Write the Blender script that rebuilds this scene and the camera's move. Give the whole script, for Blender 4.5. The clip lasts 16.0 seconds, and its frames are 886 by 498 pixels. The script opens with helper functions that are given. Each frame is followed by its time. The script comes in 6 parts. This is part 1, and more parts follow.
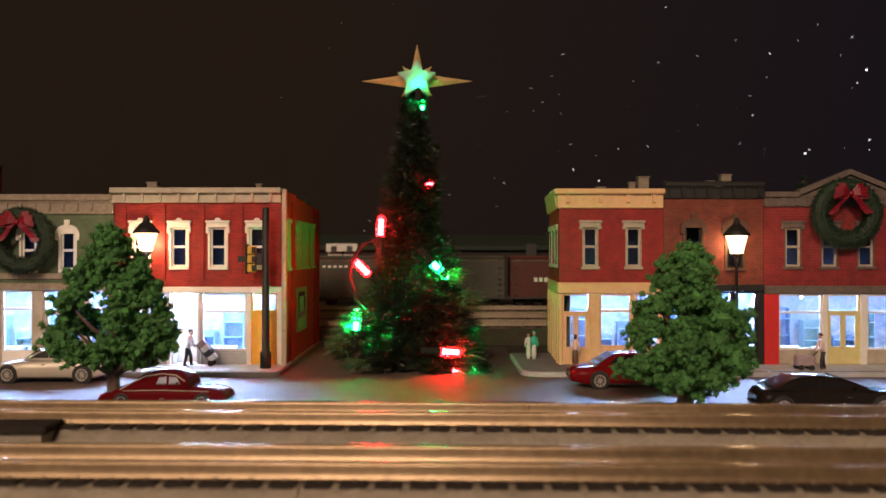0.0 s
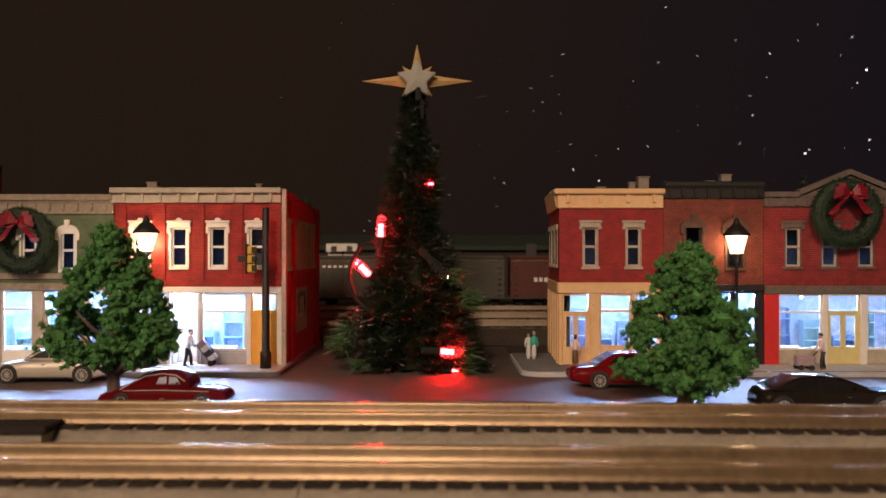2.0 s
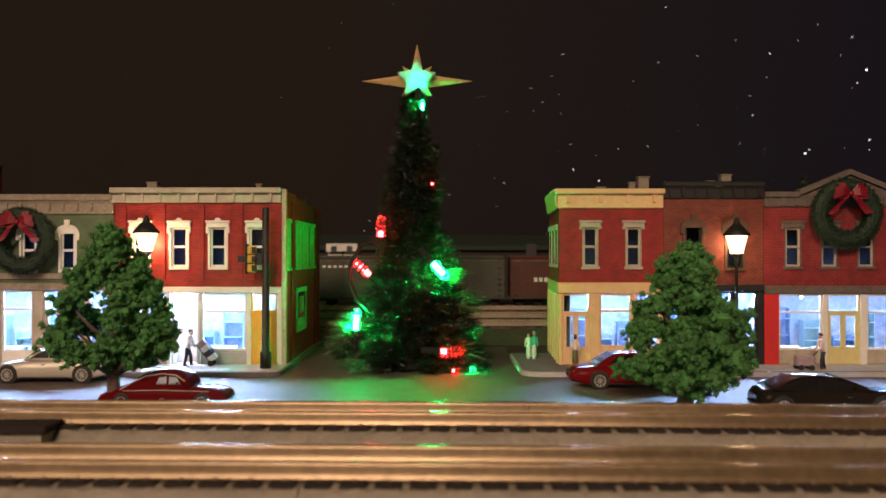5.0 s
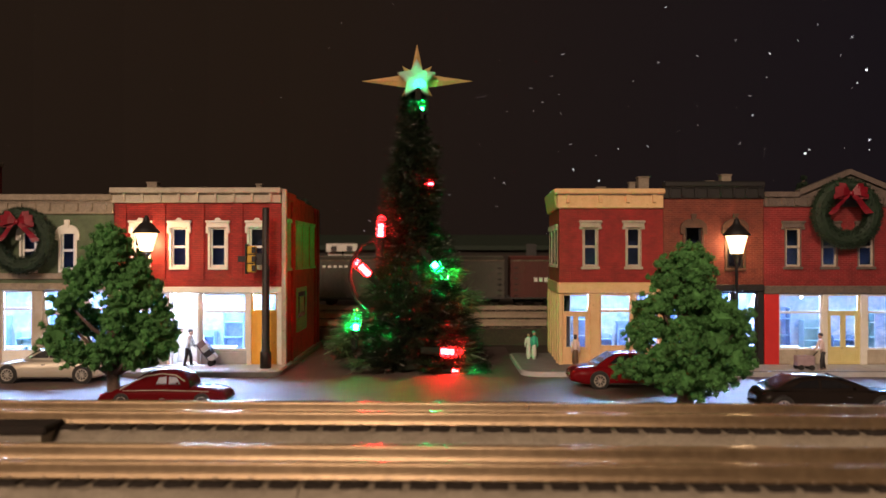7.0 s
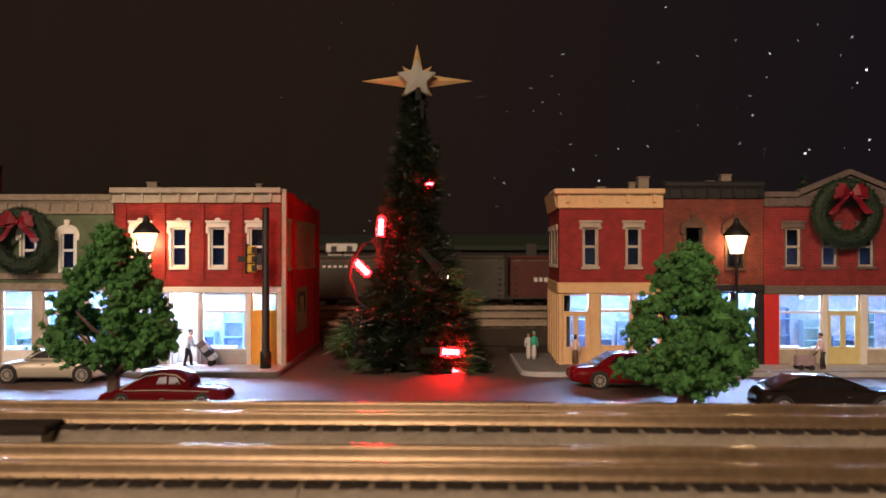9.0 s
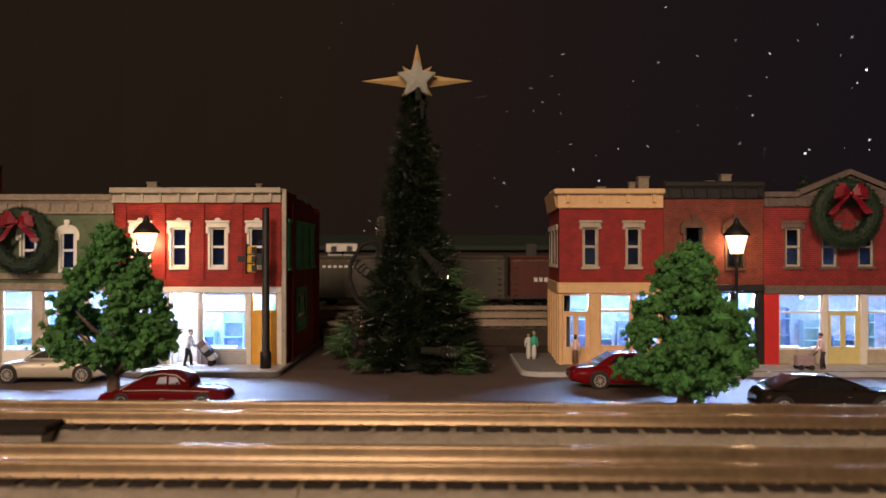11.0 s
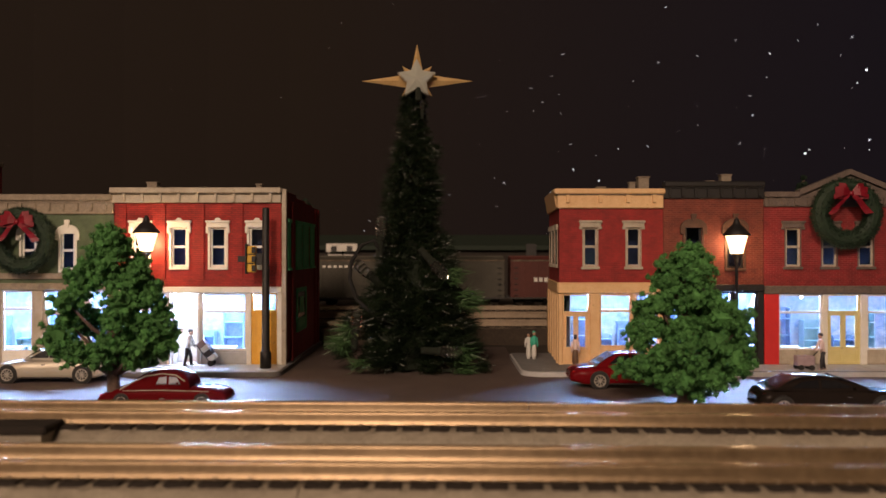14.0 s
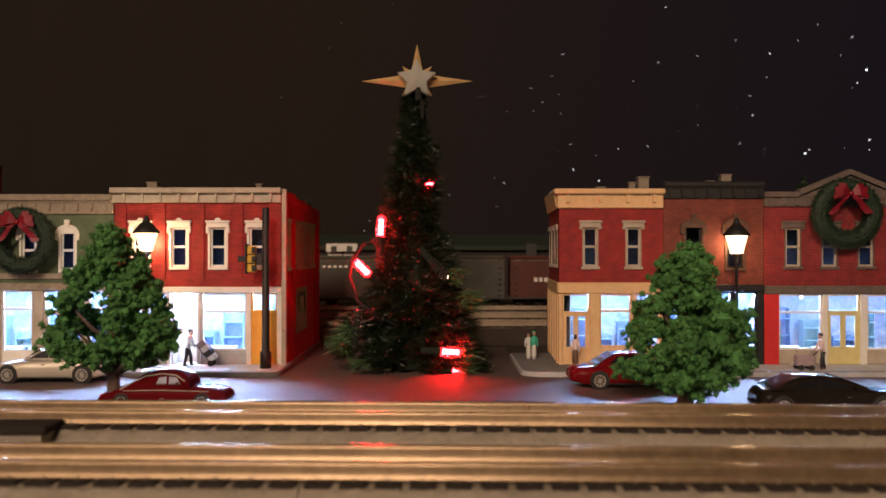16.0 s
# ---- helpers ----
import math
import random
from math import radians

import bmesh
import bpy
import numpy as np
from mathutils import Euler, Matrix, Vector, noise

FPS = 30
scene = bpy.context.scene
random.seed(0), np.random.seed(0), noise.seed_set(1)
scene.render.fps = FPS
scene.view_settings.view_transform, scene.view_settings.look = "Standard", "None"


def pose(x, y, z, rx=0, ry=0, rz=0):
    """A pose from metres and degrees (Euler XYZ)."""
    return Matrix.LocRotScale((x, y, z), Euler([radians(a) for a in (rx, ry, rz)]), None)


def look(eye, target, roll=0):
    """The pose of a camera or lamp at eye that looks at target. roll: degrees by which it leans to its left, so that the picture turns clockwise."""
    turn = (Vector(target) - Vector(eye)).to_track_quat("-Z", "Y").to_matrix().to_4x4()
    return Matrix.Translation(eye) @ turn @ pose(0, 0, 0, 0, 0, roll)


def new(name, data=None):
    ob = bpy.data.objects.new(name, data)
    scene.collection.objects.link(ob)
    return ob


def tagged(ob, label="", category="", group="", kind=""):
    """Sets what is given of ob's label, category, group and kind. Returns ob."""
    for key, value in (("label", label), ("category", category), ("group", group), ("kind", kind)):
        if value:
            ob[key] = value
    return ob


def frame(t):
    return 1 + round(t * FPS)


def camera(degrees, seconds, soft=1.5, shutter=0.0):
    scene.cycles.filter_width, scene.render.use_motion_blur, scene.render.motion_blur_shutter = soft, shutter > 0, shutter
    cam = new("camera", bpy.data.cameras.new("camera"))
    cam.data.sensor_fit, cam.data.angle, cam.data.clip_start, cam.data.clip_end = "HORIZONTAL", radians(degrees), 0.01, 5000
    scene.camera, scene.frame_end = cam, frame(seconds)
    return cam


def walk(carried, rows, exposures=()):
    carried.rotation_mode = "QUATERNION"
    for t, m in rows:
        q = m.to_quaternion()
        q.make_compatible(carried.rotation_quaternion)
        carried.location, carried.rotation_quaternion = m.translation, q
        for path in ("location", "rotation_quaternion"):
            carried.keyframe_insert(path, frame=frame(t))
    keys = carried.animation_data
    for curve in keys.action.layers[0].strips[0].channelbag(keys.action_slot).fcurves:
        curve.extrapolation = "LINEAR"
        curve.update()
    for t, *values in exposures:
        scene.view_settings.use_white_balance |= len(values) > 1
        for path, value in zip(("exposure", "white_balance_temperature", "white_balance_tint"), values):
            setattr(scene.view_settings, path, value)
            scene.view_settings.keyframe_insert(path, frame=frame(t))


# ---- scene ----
# An N scale model street at night. Lengths below are in millimetres; K turns them into metres.
K = 0.001
cam = camera(55.2, 16.0, soft=1.6)
# A lens opening of about 1 mm, focused on the shop fronts: the near rails are soft
cam.data.dof.use_dof = True
cam.data.dof.focus_distance, cam.data.dof.aperture_fstop = 0.25, 36.0
EYE = pose(0, 0, 35.5 * K, 90.3, 0, 0)
walk(cam, [(0.0, EYE), (16.0, EYE)])

# ---- world, room lamp, exposure ----
world = bpy.data.worlds.new("night")
scene.world = world
world.use_nodes = True
bg = world.node_tree.nodes["Background"]
bg.inputs["Color"].default_value = (1.0, 0.8, 0.6, 1)
bg.inputs["Strength"].default_value = 0.012
scene.view_settings.exposure = 0.0


def lamp(name, kind, place, energy, colour, size, target=None, size_y=None):
    data = bpy.data.lights.new(name, kind)
    data.energy, data.color = energy, colour
    if kind == "AREA":
        data.size = size * K
        if size_y:
            data.shape, data.size_y = "RECTANGLE", size_y * K
    else:
        data.shadow_soft_size = size * K
    ob = new(name, data)
    p = [v * K for v in place]
    ob.matrix_world = look(p, [v * K for v in target]) if target else pose(*p)
    return ob


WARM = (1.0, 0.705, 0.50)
COOL = (0.50, 0.66, 1.0)
# Unseen lamps: one for the rails' gold glare, one added to brighten the left
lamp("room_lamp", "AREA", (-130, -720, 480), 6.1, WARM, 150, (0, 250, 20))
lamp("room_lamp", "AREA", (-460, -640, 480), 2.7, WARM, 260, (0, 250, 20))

# ---- materials ----


def nodes(name):
    m = bpy.data.materials.new(name)
    m.use_nodes = True
    nt = m.node_tree
    return m, nt, nt.nodes["Principled BSDF"]


def add(nt, kind, **values):
    n = nt.nodes.new(kind)
    for key, value in values.items():
        n.inputs[key].default_value = value
    return n


def surface(name, a, b, rough=0.6, metal=0.0, fine=6.0, coarse=0.5, bump=0.3, spread=0.08, wear=None, coat=0.0):
    """Two tints mixed by noise at two scales (per mm), with fine relief and uneven gloss."""
    m, nt, p = nodes(name)
    link = nt.links.new
    tc = add(nt, "ShaderNodeTexCoord")
    n1 = add(nt, "ShaderNodeTexNoise", Scale=coarse * 1000, Detail=5.0, Roughness=0.6)
    n2 = add(nt, "ShaderNodeTexNoise", Scale=fine * 1000, Detail=3.0)
    for n in (n1, n2):
        link(tc.outputs["Object"], n.inputs["Vector"])
    mix = nt.nodes.new("ShaderNodeMath")
    mix.operation = "MULTIPLY_ADD"
    mix.inputs[1].default_value = 0.45
    link(n2.outputs["Fac"], mix.inputs[0])
    half = nt.nodes.new("ShaderNodeMath")
    half.operation = "MULTIPLY"
    half.inputs[1].default_value = 0.55
    link(n1.outputs["Fac"], half.inputs[0])
    link(half.outputs[0], mix.inputs[2])
    ramp = nt.nodes.new("ShaderNodeValToRGB")
    ramp.color_ramp.elements[0].position, ramp.color_ramp.elements[1].position = 0.36, 0.64
    ramp.color_ramp.elements[0].color, ramp.color_ramp.elements[1].color = (*a, 1), (*b, 1)
    link(mix.outputs[0], ramp.inputs["Fac"])
    colour = ramp.outputs["Color"]
    if wear:
        n3 = add(nt, "ShaderNodeTexNoise", Scale=coarse * 2600, Detail=8.0, Roughness=0.75)
        link(tc.outputs["Object"], n3.inputs["Vector"])
        r3 = nt.nodes.new("ShaderNodeValToRGB")
        r3.color_ramp.elements[0].position, r3.color_ramp.elements[1].position = 0.6, 0.68
        link(n3.outputs["Fac"], r3.inputs["Fac"])
        mx = nt.nodes.new("ShaderNodeMixRGB")
        mx.inputs["Color2"].default_value = (*wear, 1)
        link(r3.outputs["Color"], mx.inputs["Fac"])
        link(colour, mx.inputs["Color1"])
        colour = mx.outputs["Color"]
    link(colour, p.inputs["Base Color"])
    rr = nt.nodes.new("ShaderNodeMapRange")
    rr.inputs["To Min"].default_value, rr.inputs["To Max"].default_value = max(0.02, rough - spread), min(1, rough + spread)
    link(n1.outputs["Fac"], rr.inputs["Value"])
    link(rr.outputs["Result"], p.inputs["Roughness"])
    p.inputs["Metallic"].default_value = metal
    p.inputs["Coat Weight"].default_value = coat
    if bump:
        bm_ = add(nt, "ShaderNodeBump", Strength=bump, Distance=0.15 * K)
        link(n2.outputs["Fac"], bm_.inputs["Height"])
        link(bm_.outputs["Normal"], p.inputs["Normal"])
    return m


def brickwork(name, a, b, mortar, width=1.75, row=0.6, bump=0.8, rough=0.7):
    """Moulded and painted brick courses, laid along x + y and z of the wall."""
    m, nt, p = nodes(name)
    link = nt.links.new
    tc = add(nt, "ShaderNodeTexCoord")
    sep, com = nt.nodes.new("ShaderNodeSeparateXYZ"), nt.nodes.new("ShaderNodeCombineXYZ")
    link(tc.outputs["Object"], sep.inputs[0])
    s = nt.nodes.new("ShaderNodeMath")
    link(sep.outputs["X"], s.inputs[0])
    link(sep.outputs["Y"], s.inputs[1])
    link(s.outputs[0], com.inputs["X"])
    link(sep.outputs["Z"], com.inputs["Y"])
    br = nt.nodes.new("ShaderNodeTexBrick")
    br.inputs["Scale"].default_value = 1000.0
    br.inputs["Brick Width"].default_value, br.inputs["Row Height"].default_value = width, row
    br.inputs["Mortar Size"].default_value, br.inputs["Mortar Smooth"].default_value = 0.10, 0.3
    br.inputs["Color1"].default_value, br.inputs["Color2"].default_value = (*a, 1), (*b, 1)
    br.inputs["Mortar"].default_value = (*mortar, 1)
    link(com.outputs[0], br.inputs["Vector"])
    n1 = add(nt, "ShaderNodeTexNoise", Scale=260.0, Detail=6.0, Roughness=0.65)
    n2 = add(nt, "ShaderNodeTexNoise", Scale=5000.0, Detail=3.0)
    link(tc.outputs["Object"], n1.inputs["Vector"])
    link(tc.outputs["Object"], n2.inputs["Vector"])
    hs = nt.nodes.new("ShaderNodeHueSaturation")
    mr = nt.nodes.new("ShaderNodeMapRange")
    mr.inputs["From Min"].default_value, mr.inputs["From Max"].default_value = 0.3, 0.7
    mr.inputs["To Min"].default_value, mr.inputs["To Max"].default_value = 0.65, 1.25
    link(n1.outputs["Fac"], mr.inputs["Value"])
    link(mr.outputs["Result"], hs.inputs["Value"])
    link(br.outputs["Color"], hs.inputs["Color"])
    link(hs.outputs["Color"], p.inputs["Base Color"])
    p.inputs["Roughness"].default_value = rough
    b1 = add(nt, "ShaderNodeBump", Strength=bump, Distance=0.1 * K)
    b1.invert = True
    link(br.outputs["Fac"], b1.inputs["Height"])
    b2 = add(nt, "ShaderNodeBump", Strength=0.25, Distance=0.08 * K)
    link(n2.outputs["Fac"], b2.inputs["Height"])
    link(b1.outputs["Normal"], b2.inputs["Normal"])
    link(b2.outputs["Normal"], p.inputs["Normal"])
    return m


def glow(name, colour, strength):
    m, nt, p = nodes(name)
    p.inputs["Base Color"].default_value = (*[min(1, c) for c in colour], 1)
    p.inputs["Emission Color"].default_value = (*colour, 1)
    p.inputs["Emission Strength"].default_value = strength
    return m


def clear(name, tint=(1, 1, 1), milky=0.0, rough=0.05):
    """Thin clear sheet: light goes straight through, gloss by Fresnel, and a milky share that scatters."""
    m, nt, p = nodes(name)
    link = nt.links.new
    nt.nodes.remove(p)
    out = nt.nodes["Material Output"]
    tr = add(nt, "ShaderNodeBsdfTransparent", Color=(*tint, 1))
    gl = add(nt, "ShaderNodeBsdfGlossy", Color=(1, 1, 1, 1), Roughness=rough)
    fr = add(nt, "ShaderNodeFresnel", IOR=1.5)
    last = tr.outputs[0]
    if milky:
        tl = add(nt, "ShaderNodeBsdfTranslucent", Color=(0.9, 0.92, 0.9, 1))
        df = add(nt, "ShaderNodeBsdfDiffuse", Color=(0.7, 0.7, 0.66, 1))
        half = add(nt, "ShaderNodeMixShader", Fac=0.35)
        link(tl.outputs[0], half.inputs[1])
        link(df.outputs[0], half.inputs[2])
        mk = add(nt, "ShaderNodeMixShader", Fac=milky)
        link(last, mk.inputs[1])
        link(half.outputs[0], mk.inputs[2])
        last = mk.outputs[0]
    mx = nt.nodes.new("ShaderNodeMixShader")
    link(fr.outputs[0], mx.inputs[0])
    link(last, mx.inputs[1])
    link(gl.outputs[0], mx.inputs[2])
    link(mx.outputs[0], out.inputs["Surface"])
    return m


M_ASPHALT = surface("street_surface", (0.080, 0.058, 0.051), (0.135, 0.100, 0.090), 0.72, fine=3.5, coarse=0.12, bump=0.35, wear=(0.13, 0.11, 0.10))
M_WALK = surface("sidewalk_concrete", (0.40, 0.40, 0.41), (0.53, 0.53, 0.54), 0.65, fine=5, coarse=0.25, bump=0.25, wear=(0.15, 0.14, 0.13))
# Darker copy of the sidewalk concrete, shade of the unlit corner painted in
M_UNLITWALK = surface("unlit_corner_pavement", (0.15, 0.15, 0.155), (0.235, 0.235, 0.24), 0.75, fine=5, coarse=0.25, bump=0.25, wear=(0.09, 0.085, 0.08))
M_KERB = surface("kerb_stone", (0.11, 0.105, 0.10), (0.18, 0.17, 0.165), 0.7, fine=4, coarse=0.4)
M_RED = brickwork("red_painted_brick", (0.45, 0.026, 0.020), (0.34, 0.017, 0.014), (0.21, 0.012, 0.010), bump=1.6)
M_REDD = brickwork("deep_red_brick", (0.33, 0.020, 0.020), (0.27, 0.017, 0.016), (0.25, 0.02, 0.02))
M_BROWN = brickwork("orange_brown_brick", (0.19, 0.034, 0.018), (0.135, 0.022, 0.013), (0.21, 0.06, 0.042))
M_REDG = brickwork("bright_red_brick_pale_joints", (0.25, 0.011, 0.015), (0.20, 0.010, 0.012), (0.28, 0.050, 0.05), bump=1.0)
M_GREEN = brickwork("sage_green_brick", (0.105, 0.150, 0.080), (0.09, 0.130, 0.070), (0.10, 0.13, 0.08))
M_CREAM = surface("cream_trim", (0.34, 0.295, 0.235), (0.52, 0.465, 0.38), 0.6, fine=4, coarse=0.3, bump=0.4, wear=(0.17, 0.12, 0.09))
M_TAN = surface("tan_trim", (0.66, 0.41, 0.20), (0.78, 0.53, 0.29), 0.6, fine=4, coarse=0.4, wear=(0.45, 0.25, 0.12))
M_WHITE = surface("white_trim", (0.70, 0.68, 0.62), (0.82, 0.80, 0.75), 0.55, fine=4, coarse=0.5)
M_STONE = surface("weathered_stone_trim", (0.19, 0.155, 0.12), (0.34, 0.285, 0.22), 0.75, fine=3, coarse=0.5, bump=0.5, wear=(0.16, 0.12, 0.1))
M_STONEG = surface("dark_mauve_stone", (0.088, 0.069, 0.061), (0.168, 0.130, 0.114), 0.75, fine=3, coarse=0.5, bump=0.5, wear=(0.09, 0.065, 0.055))
M_BLACK = surface("black_paint", (0.006, 0.006, 0.007), (0.013, 0.012, 0.013), 0.55, fine=4, coarse=0.4)
M_DARKBROWN = surface("dark_brown_trim", (0.06, 0.03, 0.02), (0.12, 0.055, 0.035), 0.6)
M_ORANGE = surface("orange_door_paint", (0.72, 0.37, 0.035), (0.80, 0.45, 0.06), 0.5, fine=4, coarse=0.4)
M_YELLOWD = surface("pale_yellow_door_paint", (0.62, 0.55, 0.24), (0.72, 0.64, 0.32), 0.5)
M_REDPOST = surface("red_post_paint", (0.55, 0.02, 0.025), (0.62, 0.03, 0.03), 0.5)
M_ROOM = surface("shop_wall_paint", (0.30, 0.48, 0.72), (0.82, 0.85, 0.88), 0.8, fine=0.8, coarse=0.26, bump=0)
M_SHELF = surface("shop_fittings", (0.20, 0.32, 0.52), (0.42, 0.56, 0.72), 0.6, fine=1.2, coarse=0.25, bump=0)
M_SHELF2 = surface("shop_fittings_teal", (0.30, 0.50, 0.54), (0.55, 0.72, 0.74), 0.6, fine=1.2, coarse=0.25, bump=0)
M_BLIND = surface("green_window_blind", (0.10, 0.56, 0.24), (0.16, 0.70, 0.33), 0.6, fine=1.5, coarse=0.3, bump=0.1)
M_ROOF = surface("roofing", (0.03, 0.03, 0.032), (0.06, 0.058, 0.055), 0.85)
M_GLASS = clear("window_glass", (0.92, 0.95, 1.0))
M_GLASSUP = clear("upper_window_glass", (0.75, 0.8, 0.95))
M_DARKROOM = surface("unlit_room_dark", (0.03, 0.032, 0.045), (0.055, 0.058, 0.08), 0.9, bump=0)
M_GREY = surface("grey_kickplate", (0.40, 0.42, 0.46), (0.52, 0.54, 0.58), 0.6)
M_RAIL = surface("nickel_silver_rail", (0.165, 0.115, 0.066), (0.250, 0.176, 0.102), 0.34, 0.58, fine=0.9, coarse=0.05, bump=0.06, spread=0.1)
M_POLISH = surface("polished_rail_top", (0.36, 0.26, 0.155), (0.44, 0.32, 0.20), 0.19, 0.30, fine=0.9, coarse=0.05, bump=0.02, spread=0.04)
M_WEB = surface("brown_rail_side", (0.17, 0.125, 0.08), (0.28, 0.21, 0.14), 0.5, 0.2, fine=2.0, coarse=0.12, bump=0.1, spread=0.1)
M_TIE = surface("dark_brown_plastic_tie", (0.010, 0.007, 0.005), (0.022, 0.015, 0.011), 0.9, fine=3, coarse=0.5)
M_BALLAST = surface("moulded_grey_ballast", (0.22, 0.19, 0.15), (0.32, 0.28, 0.22), 0.55, fine=2.4, coarse=0.3, bump=0.35, spread=0.15)
M_FARBALLAST = surface("tan_far_ballast", (0.032, 0.024, 0.018), (0.21, 0.165, 0.12), 0.85, fine=1.5, coarse=0.2, bump=0.5)
M_SCENERY = surface("brown_scenery_ground", (0.035, 0.026, 0.02), (0.075, 0.055, 0.04), 0.9, fine=1.5, coarse=0.1, bump=0.5)
M_BLACKPL = surface("black_plastic", (0.015, 0.014, 0.014), (0.028, 0.026, 0.025), 0.5)
def leafy_tint(m):
    """Each clump and flake takes its own tint."""
    nt = m.node_tree
    p = nt.nodes["Principled BSDF"]
    src = p.inputs["Base Color"].links[0].from_socket
    geo, mr, hs = nt.nodes.new("ShaderNodeNewGeometry"), nt.nodes.new("ShaderNodeMapRange"), nt.nodes.new("ShaderNodeHueSaturation")
    mr.inputs["To Min"].default_value, mr.inputs["To Max"].default_value = 0.72, 1.3
    nt.links.new(geo.outputs["Random Per Island"], mr.inputs["Value"])
    nt.links.new(mr.outputs["Result"], hs.inputs["Value"])
    nt.links.new(src, hs.inputs["Color"])
    nt.links.new(hs.outputs["Color"], p.inputs["Base Color"])
    return m


M_LEAF = leafy_tint(surface("foliage_foam", (0.045, 0.152, 0.039), (0.083, 0.238, 0.063), 0.85, fine=3.5, coarse=0.35, bump=0.5))
M_BARK = surface("brown_trunk", (0.075, 0.048, 0.038), (0.15, 0.10, 0.078), 0.8, fine=3, coarse=0.6, bump=0.5)
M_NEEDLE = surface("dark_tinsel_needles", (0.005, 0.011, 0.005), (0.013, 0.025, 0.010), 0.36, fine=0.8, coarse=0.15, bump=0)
M_LITTUFT = surface("green_bristles_toned_lit", (0.045, 0.10, 0.040), (0.085, 0.17, 0.065), 0.4, fine=0.8, coarse=0.15, bump=0)
M_LIGHTBLOCK = surface("light_block_core", (0.004, 0.008, 0.004), (0.010, 0.018, 0.008), 0.95, fine=1.5, coarse=0.3, bump=0.8)
M_TWIG = surface("pale_wire_twig", (0.10, 0.09, 0.05), (0.16, 0.14, 0.08), 0.5, bump=0)
M_WREATH = surface("wreath_green", (0.006, 0.020, 0.010), (0.016, 0.038, 0.018), 0.7, fine=1.5, coarse=0.3)
M_BOW = surface("red_ribbon", (0.15, 0.005, 0.014), (0.25, 0.010, 0.024), 0.36, fine=3, coarse=0.4)
M_GOLD = surface("gold_star_plastic", (0.52, 0.34, 0.14), (0.66, 0.46, 0.22), 0.42, 0.25, fine=2, coarse=0.2, bump=0.1)
M_STARGLASS = clear("milky_star_plastic", (0.9, 0.95, 0.9), 0.75, 0.12)
M_BULB = clear("clear_bulb_glass", (0.97, 0.98, 0.97), 0.035, 0.03)
M_SOCKET = surface("dark_bulb_socket", (0.005, 0.008, 0.005), (0.010, 0.014, 0.008), 0.95)
M_WIRE = surface("black_wire", (0.008, 0.008, 0.008), (0.014, 0.014, 0.014), 0.9, bump=0)
M_LEDG = glow("green_led", (0.004, 1.0, 0.13), 720)
M_LEDR = glow("red_led", (1.0, 0.007, 0.010), 330)
M_LEDSTAR = glow("green_star_led", (0.0008, 1.0, 0.32), 125)
M_LANTERN = glow("warm_lantern_glass", (1.0, 0.72, 0.40), 3.6)
M_TYRE = surface("tyre_rubber", (0.012, 0.012, 0.012), (0.022, 0.022, 0.022), 0.7)
M_CHROME = surface("chrome", (0.75, 0.75, 0.76), (0.85, 0.85, 0.86), 0.15, 1.0, bump=0)
M_CARGLASS = surface("dark_car_glass", (0.010, 0.010, 0.012), (0.018, 0.018, 0.02), 0.12, bump=0, spread=0.02)
# Pale tint imitates the bright street seen through the coupe's solid cabin
M_LITGLASS = surface("glass_painted_as_lit_street", (0.30, 0.33, 0.40), (0.45, 0.48, 0.55), 0.15, bump=0)
M_SILVER = surface("silver_car_paint", (0.55, 0.50, 0.42), (0.60, 0.55, 0.46), 0.36, 0.35, fine=6, coarse=0.05, bump=0, spread=0.04)
M_MAROON = surface("maroon_car_paint", (0.085, 0.005, 0.007), (0.12, 0.008, 0.010), 0.20, 0.0, fine=6, coarse=0.05, bump=0, spread=0.03)
M_CARRED = surface("red_car_paint", (0.13, 0.005, 0.008), (0.17, 0.008, 0.011), 0.15, 0.0, fine=6, coarse=0.05, bump=0, spread=0.03)
M_CARBLACK = surface("black_car_paint", (0.014, 0.011, 0.010), (0.022, 0.017, 0.015), 0.16, 0.0, fine=6, coarse=0.05, bump=0, spread=0.03)
for m_, level in ((M_CARGLASS, 0.04), (M_MAROON, 0.012), (M_CARRED, 0.06), (M_CARBLACK, 0.05)):
    m_.node_tree.nodes["Principled BSDF"].inputs["Specular IOR Level"].default_value = level
M_RIM = surface("bright_wheel_rim", (0.40, 0.37, 0.33), (0.55, 0.52, 0.47), 0.22, 0.25, bump=0)
M_TAIL = surface("red_lens", (0.4, 0.01, 0.01), (0.5, 0.02, 0.02), 0.2, bump=0)
M_LENS = surface("clear_lens", (0.6, 0.6, 0.58), (0.8, 0.8, 0.78), 0.15, bump=0)
M_SIGNAL = surface("signal_yellow", (0.62, 0.36, 0.03), (0.72, 0.44, 0.05), 0.45)
M_HOPPER = surface("grey_freight_car", (0.050, 0.046, 0.036), (0.078, 0.072, 0.056), 0.7, fine=1.5, coarse=0.1)
M_BOXCAR = surface("oxide_red_freight_car", (0.075, 0.018, 0.014), (0.11, 0.028, 0.021), 0.7, fine=1.5, coarse=0.1)
M_SHEDROOF = surface("green_shed_roof", (0.016, 0.026, 0.019), (0.026, 0.040, 0.027), 0.8)
M_SHED = surface("dark_shed_wall", (0.02, 0.015, 0.012), (0.03, 0.022, 0.018), 0.8)
M_PLANTER = surface("dark_green_planter", (0.01, 0.03, 0.02), (0.02, 0.05, 0.035), 0.6)
M_FIG_WHITE = surface("figure_white", (0.55, 0.54, 0.52), (0.66, 0.65, 0.62), 0.6, bump=0)
